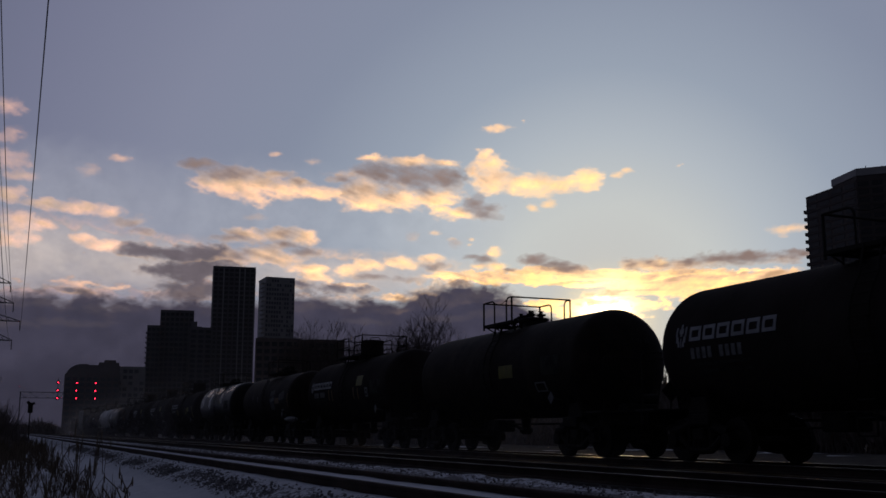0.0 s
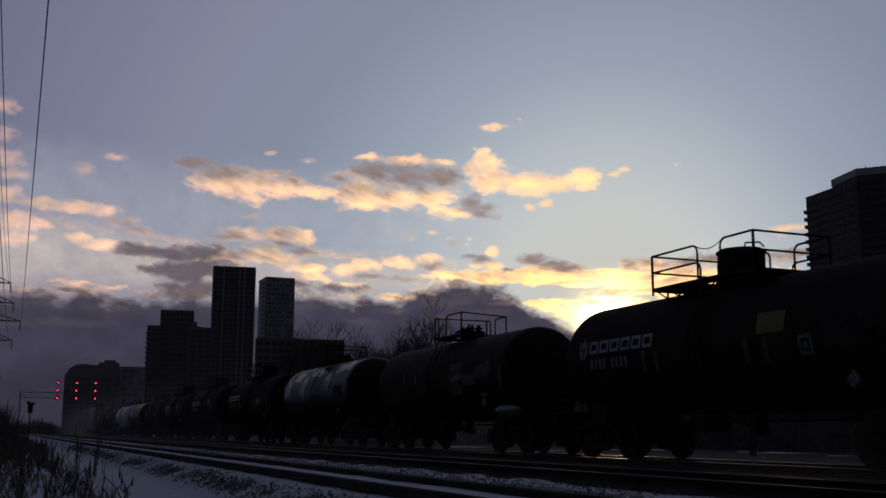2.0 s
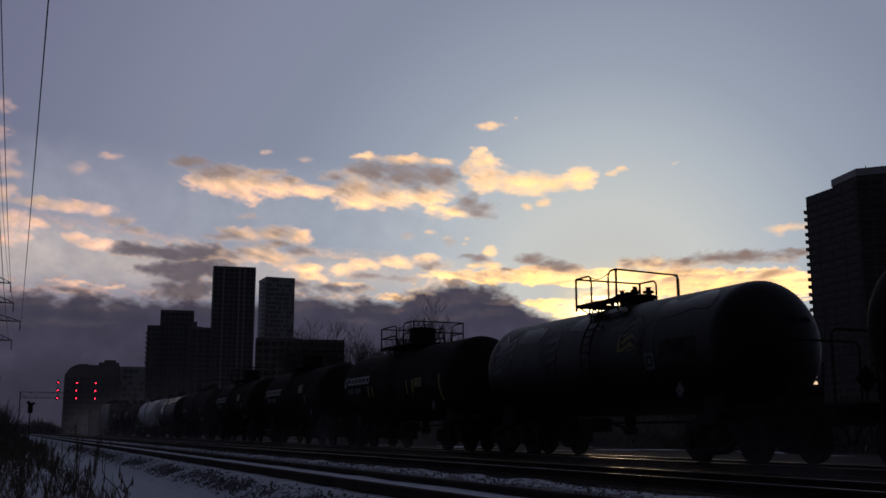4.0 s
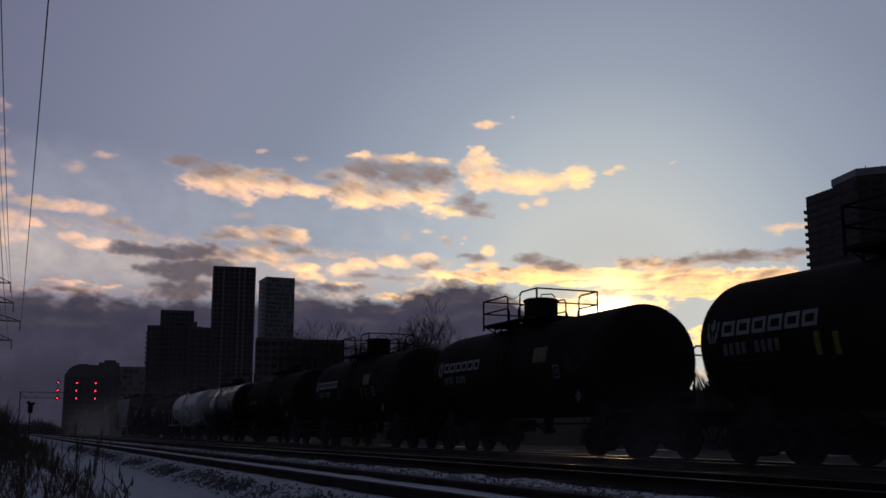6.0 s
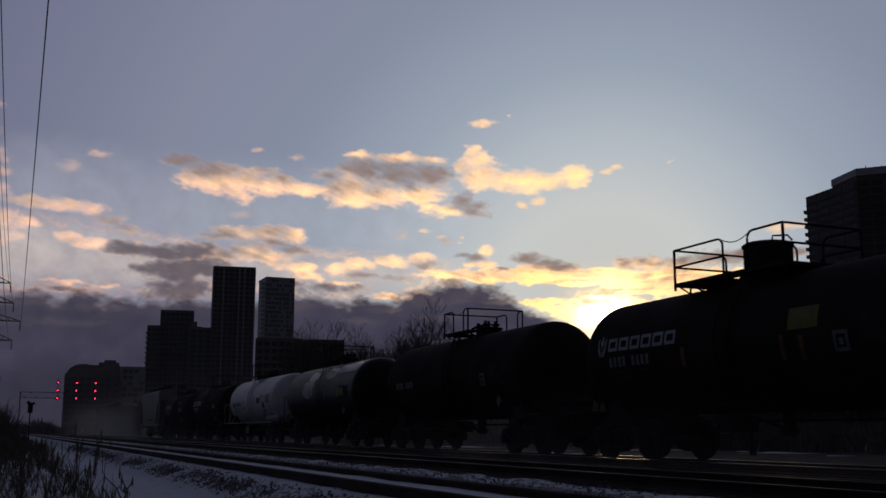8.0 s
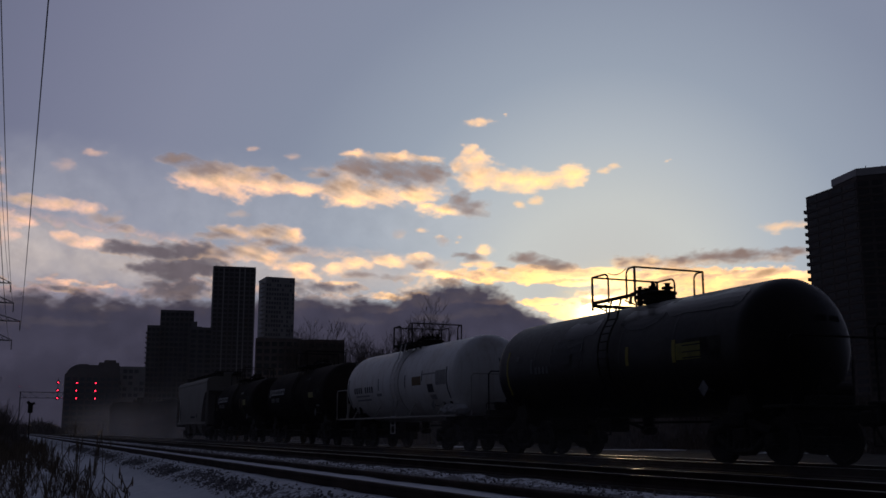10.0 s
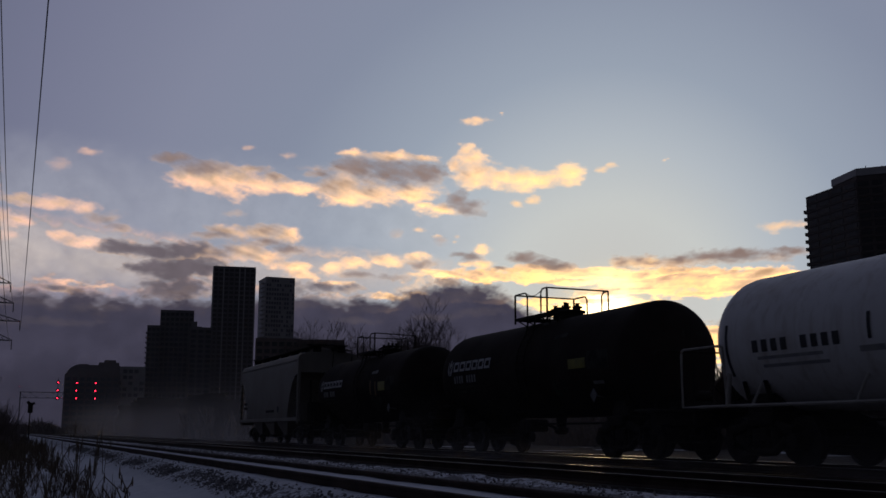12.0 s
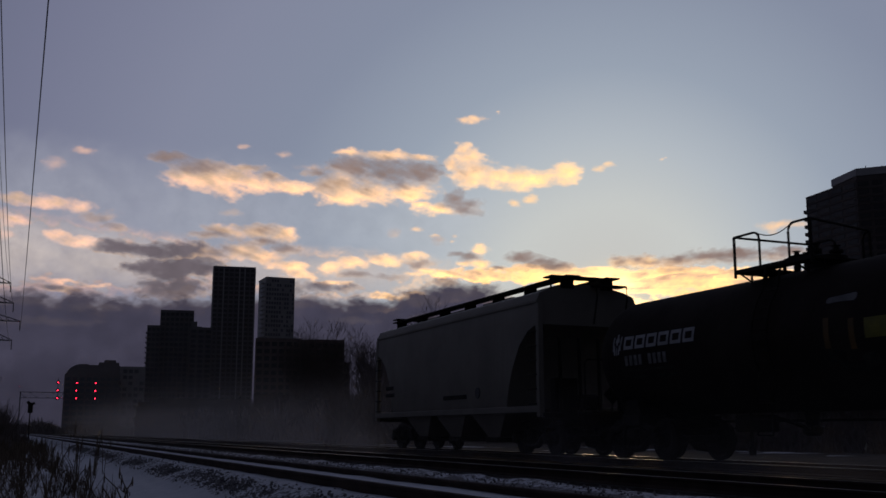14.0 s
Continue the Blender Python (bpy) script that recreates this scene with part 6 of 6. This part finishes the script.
def thicket(name, label, count, box_of, size, seed, material=BARK, kind="stuff"):
    """A dense tangle of leafless twigs over many spots."""
    rnd = random.Random(seed)
    bm_verts, bm_faces = [], []
    for _ in range(count):
        x, y, h = box_of(rnd)
        z0 = ground_z(y) - 0.05
        for j in range(8):
            a, lean = rnd.uniform(0, 6.28), rnd.uniform(0.1, 0.7)
            top = Vector((x + math.cos(a) * h * lean * 0.6, y + math.sin(a) * h * lean * 0.6, z0 + h * rnd.uniform(0.5, 1.0)))
            mid = Vector((x + math.cos(a) * h * lean * 0.2, y + math.sin(a) * h * lean * 0.2, z0 + h * 0.4))
            root = Vector((x + rnd.uniform(-0.2, 0.2) * h, y + rnd.uniform(-0.2, 0.2) * h, z0))
            side = Vector((-math.sin(a), math.cos(a), 0)) * size * h
            turn = Vector((math.cos(a), math.sin(a), 0.2)) * size * h
            i = len(bm_verts)
            for q, w in ((root, 1.0), (mid, 1.6), (top, 0.3)):
                bm_verts.extend([q + side * w, q - side * w * 0.6 + turn * w, q - side * w * 0.6 - turn * w])
            for r in (0, 3):
                for s in range(3):
                    bm_faces.append((i + r + s, i + r + (s + 1) % 3, i + r + 3 + (s + 1) % 3, i + r + 3 + s))
    me = bpy.data.meshes.new(name)
    me.from_pydata([tuple(v) for v in bm_verts], [], bm_faces)
    me.materials.append(material)
    return tagged(new(name, me), label, "shrubs", kind=kind)


def far_line(rnd):
    az = rnd.uniform(-2.5, 20) if rnd.random() < 0.4 else rnd.uniform(17, 50)
    dist = rnd.uniform(300, 420) if az < 9 else rnd.uniform(150, 260) if az < 17 else rnd.uniform(105, 150)
    if az > 24:
        dist = rnd.uniform(101, 113) / math.sin(radians(az))
    x, y = spot(az, dist)
    grow_to = 5.2 if az < 9 else 6.5 if az < 17 else 7.7 if az < 24 else dist / 17.5
    if az > 36:
        grow_to = dist / 46
    patchy = 0.82 + 0.55 * noise.noise((az * 0.9, 2.0, 0.0))
    return x, y, grow_to * patchy * rnd.uniform(0.4, 0.98)


thicket("tree_line", "dark leafless thicket along the far side of the railway", 7000, far_line, 0.022, 3)


def low_hedge(rnd):
    az = rnd.uniform(23, 52)
    dist = rnd.uniform(100, 112) / math.sin(radians(az))
    x, y = spot(az, dist)
    return x, y, dist / (19.5 if az < 34 else 25 if az < 38.3 else 33) * rnd.uniform(0.6, 1.05)


thicket("hedge", "low dark hedge of leafless brush beyond the tracks", 2600, low_hedge, 0.035, 21)
thicket("roadside_brush", "low dark brush beyond the snowy verge", 1100, lambda r: (-30 - 150 * r.random() ** 1.3, r.uniform(47.5, 54), r.uniform(1.0, 2.9)), 0.02, 33)
thicket("shrub", "tall bushy shrub against the low sky", 330, lambda r: (spot(38.65, 108)[0] + r.gauss(0, 0.9), spot(38.65, 108)[1] + r.gauss(0, 0.9), r.uniform(3.0, 8.9)), 0.01, 34, kind="")
thicket("shrub", "dense dark shrub beside the snowy path", 4600, lambda r: (-60 + r.gauss(0, 3.5), -2.0 + r.gauss(0, 0.85), r.uniform(0.7, 2.8)), 0.0055, 8, kind="")
thicket("weed_tangle", "tangled dry weeds lying in the snow", 900, lambda r: (-15 - 30 * r.random() ** 1.2, r.uniform(-2.4, 1.55), 0.1 + 0.5 * r.random() ** 2), 0.008, 12, DRY_STALK)
thicket("weed_tangle", "dark dry weeds along the far snowy verge", 1100, lambda r: (-42 - 75 * r.random(), r.uniform(-3.5, 2.0), 0.2 + 0.8 * r.random() ** 2), 0.014, 15, DRY_STALK)


def stalk(bm, p, h, rnd, head):
    lean = 0.3 if h < 0.6 else 0.1
    bend = Vector((rnd.gauss(0, lean), rnd.gauss(0, lean), -0.25 * lean * rnd.random())) * h
    pts = [p, p + Vector((0, 0, h * 0.5)) + bend * 0.3, p + Vector((0, 0, h)) + bend]
    tube(bm, pts, [0.012, 0.01, 0.007], 4)
    if head:
        a = pts[2]
        tube(bm, [a - Vector((0, 0, h * 0.28)), a - Vector((0, 0, h * 0.12)), a + Vector((0, 0, 0.06))], [0.008, 0.016, 0.007], 6)
    for k in range(rnd.randint(0, 4)):
        f = rnd.uniform(0.25, 0.9)
        s = p + Vector((0, 0, h * f)) + bend * f
        a = rnd.uniform(0, 6.28)
        e = s + Vector((math.cos(a) * 0.2, math.sin(a) * 0.2, rnd.uniform(-0.06, 0.2))) * h * rnd.uniform(0.4, 1.0)
        tube(bm, [s, (s + e) / 2 + Vector((0, 0, -0.02)), e], [0.007, 0.006, 0.004], 3)
        if head:
            tube(bm, [e, e + Vector((0, 0, 0.06))], [0.01, 0.004], 4)


def weeds():
    rnd = random.Random(5)
    bm = bmesh.new()
    clumps = [-16 - 31 * rnd.random() ** 1.1 for _ in range(28)]
    for _ in range(230):
        x = rnd.choice(clumps) + rnd.gauss(0, 0.25)
        y = rnd.uniform(-2.4, 1.2 - 0.018 * (x + 15))
        stalk(bm, Vector((x, y, ground_z(y) - 0.03)), 0.14 + 0.6 * rnd.random() ** 1.6, rnd, rnd.random() < 0.2)
    for _ in range(170):
        x = rnd.uniform(-52, -27)
        y = rnd.uniform(-2.2, 1.75 - 0.012 * (x + 27))
        stalk(bm, Vector((x, y, ground_z(y) - 0.03)), 0.3 + 0.55 * rnd.random(), rnd, rnd.random() < 0.4)
    solid("dead_weeds", bm, DRY_STALK, "dry brown weed stalks standing in the snow", "weeds", kind="stuff")
    for x, y, h in ((-26.5, 1.62, 1.0), (-24.5, 1.55, 1.32), (-27, 2.1, 1.08), (-28, 2.4, 1.12), (-25.5, 2.0, 0.8), (-17.6, 1.9, 0.48), (-17.8, 1.85, 0.4), (-17.2, 0.3, 0.78), (-20, 0.8, 0.7), (-24, 1.1, 0.8), (-19, 1.35, 0.6), (-27, 0.6, 0.9), (-33, 1.0, 0.95), (-16.2, 1.55, 0.3), (-22, 0.2, 0.85)):
        bm = bmesh.new()
        stalk(bm, Vector((0, 0, -0.03)), h, rnd, True)
        stalk(bm, Vector((0.04, 0.03, -0.03)), h * 0.8, rnd, True)
        solid("dried_weed", bm, DRY_STALK, "tall dried weed with dark seed heads", "weed", pose(x, y, ground_z(y)), "tall weeds beside the track")


weeds()


def stones():
    """Loose ballast on the shoulder and between the first two tracks."""
    rnd = random.Random(11)
    base = bmesh.new()
    bmesh.ops.create_icosphere(base, subdivisions=1, radius=1.0)
    bv = [v.co.copy() for v in base.verts]
    bf = [tuple(v.index for v in f.verts) for f in base.faces]
    base.free()
    verts, faces = [], []

    def drop(x, y, s, sink):
        i = len(verts)
        m = Euler((rnd.uniform(0, 6), rnd.uniform(0, 6), rnd.uniform(0, 6))).to_matrix()
        c = Vector((x, y, ground_z(y) + s * sink))
        for v in bv:
            q = m @ Vector((v.x * s, v.y * s * 0.8, v.z * s * 0.6))
            verts.append(tuple(c + q * rnd.uniform(0.8, 1.15)))
        faces.extend([tuple(i + k for k in f) for f in bf])
    for _ in range(6500):
        x = -5 - 55 * rnd.random() ** 1.3
        clump = noise.noise((x * 0.5, 3.0, 0))
        y = rnd.gauss(3.36, 0.12) + clump * 0.12
        drop(x, y, rnd.uniform(0.01, 0.034), 0.15)
    for _ in range(2200):
        x = -5 - 55 * rnd.random() ** 1.3
        drop(x, rnd.uniform(6.35, 6.95), rnd.uniform(0.01, 0.028), 0.15)
    me = bpy.data.meshes.new("ballast_stones")
    me.from_pydata(verts, [], faces)
    me.materials.append(STONE)
    tagged(new("ballast_stones", me), "grey crushed ballast stones poking through the snow", "stones", kind="stuff")


stones()


# ---------------------------------------------------------------- snow dust stirred up by the train
def dust_material():
    m = Nodes("blown_snow_dust")
    depth = m.add("ShaderNodeAttribute")
    depth.attribute_name = "thickness"
    m.tree.nodes.remove(m.bsdf)
    soft, through_light, clear = m.add("ShaderNodeBsdfDiffuse"), m.add("ShaderNodeBsdfTranslucent"), m.add("ShaderNodeBsdfTransparent")
    soft.inputs["Color"].default_value = through_light.inputs["Color"].default_value = (0.84, 0.79, 0.79, 1)
    both, mixer = m.add("ShaderNodeMixShader"), m.add("ShaderNodeMixShader")
    both.inputs[0].default_value = 0.6
    m.link(soft.outputs[0], both.inputs[1])
    m.link(through_light.outputs[0], both.inputs[2])
    m.link(depth.outputs["Fac"], mixer.inputs[0])
    m.link(clear.outputs[0], mixer.inputs[1])
    m.link(both.outputs[0], mixer.inputs[2])
    m.link(mixer.outputs[0], m.out.inputs["Surface"])
    return m.mat


SNOW_DUST = dust_material()
DUST = []


def dust(x, y, length, height, density, speed):
    """A thin drifting veil of snow dust whose thickness fades to nothing at its rim."""
    nx, nz = 60, 24
    U, W = np.meshgrid(np.linspace(-1, 1, nx), np.linspace(0, 1, nz), indexing="ij")
    seed = 200 + len(DUST)
    cloudy = haze_noise(U * length * 0.12 + 7, W * 2.0, seed, 5) + 0.5
    thick = density * (1 - U ** 2).clip(0) ** 1.2 * (1 - W) ** 1.6 * np.minimum(W / 0.04, 1) * (0.25 + 1.3 * cloudy).clip(0)
    thick[:, -1] = thick[0, :] = thick[-1, :] = 0
    bulge = haze_noise(U * 3, W * 3, seed + 9, 3) * 1.2
    P = np.stack([U * length / 2, bulge, W * height], axis=-1).reshape(-1, 3)
    idx = np.arange(nx * nz).reshape(nx, nz)
    quads = np.stack([idx[:-1, :-1], idx[1:, :-1], idx[1:, 1:], idx[:-1, 1:]], axis=-1).reshape(-1, 4)
    me = bpy.data.meshes.new("snow_dust")
    me.from_pydata(P.tolist(), [], quads.tolist())
    me.attributes.new("thickness", "FLOAT", "POINT").data.foreach_set("value", thick.reshape(-1).astype(np.float32))
    me.materials.append(SNOW_DUST)
    me.shade_smooth()
    ob = tagged(new("snow_dust", me), "thin veil of blowing snow dust behind the train", "snow dust", "snow dust stirred by the train")
    ob.matrix_basis = pose(x, y, -0.2)
    DUST.append((ob, x, y, speed))


for x, y, length, height, density in ((-215, 12.8, 24, 3.4, 0.22), (-222, 15.6, 44, 4.2, 0.2), (-240, 13.6, 60, 4.6, 0.22), (-262, 15.0, 80, 5.4, 0.2), (-290, 14.0, 110, 6.0, 0.18)):
    dust(x, y, length, height, density, SPEED)
for x in (-34, -62, -92, -120, -150, -178, -196):
    dust(x, 12.7, 34, 2.4, 0.11 if x > -80 else 0.22, SPEED)


def far_haze(x, y0, y1, top, seed, gain):
    """Fine snow haze hanging in the distance down the line."""
    ny, nz = 60, 24
    Y, Z = np.meshgrid(np.linspace(y0, y1, ny), np.linspace(0, top, nz), indexing="ij")
    drift = haze_noise(Y * 0.03, Z * 0.05, seed, 4)
    thick = (0.05 * np.exp(-Z / 32.0) + 0.05 * np.exp(-Z / 9.0)) * gain * (1 + 0.8 * drift) * np.minimum((top - Z) / (0.4 * top), 1) * np.minimum(np.minimum(Y - y0, y1 - Y) / (0.1 * (y1 - y0)), 1).clip(0)
    thick[0, :] = thick[-1, :] = 0
    P = np.stack([drift * 8, Y, Z], axis=-1).reshape(-1, 3)
    idx = np.arange(ny * nz).reshape(ny, nz)
    quads = np.stack([idx[:-1, :-1], idx[1:, :-1], idx[1:, 1:], idx[:-1, 1:]], axis=-1).reshape(-1, 4)
    me = bpy.data.meshes.new("snow_haze")
    me.from_pydata(P.tolist(), [], quads.tolist())
    me.attributes.new("thickness", "FLOAT", "POINT").data.foreach_set("value", thick.reshape(-1).astype(np.float32))
    me.materials.append(SNOW_DUST)
    me.shade_smooth()
    ob = tagged(new("snow_haze", me), "faint snow haze hanging far down the line", "haze", kind="stuff")
    ob.matrix_basis = pose(x, 0, -0.95)


far_haze(-238, -60, 190, 75, 77, 0.7)
for x, gain in ((-205, 1.5), (-180, 1.5), (-158, 1.4), (-136, 1.2), (-112, 1.0), (-90, 0.8), (-70, 0.5)):
    far_haze(x, 8, 56, 6.5, 80 - int(x), gain)


# ---------------------------------------------------------------- the train and the clouds move
def motions():
    for car, x in MOVERS:
        walk(car, [(t * 2.0, pose(x + SPEED * t * 2.0, TRACKS[2], 0)) for t in range(8)])
    turn = SPEED / 0.457
    steps = [k / FPS for k in range(0, 14 * FPS + 1)]
    for ws, x in WHEELSETS:
        walk(ws, [(t, pose(x, 0, 0.457, 0, math.degrees(turn * t) % 360.0, 0)) for t in steps])
    for ob, x, y, speed in DUST:
        walk(ob, [(t * 2.0, pose(x + speed * t * 2.0, y, -0.2)) for t in range(8)])
    for ob, az, el, turn_az, lift in CLOUDS:
        rows = []
        for k in range(3):
            f = k / 2
            p = way(az + turn_az * f, el + lift * f) * SKY_R
            rows.append((14.0 * f, pose(p.x, p.y, p.z, 0, 0, -turn_az * f)))
        walk(ob, rows)


motions()
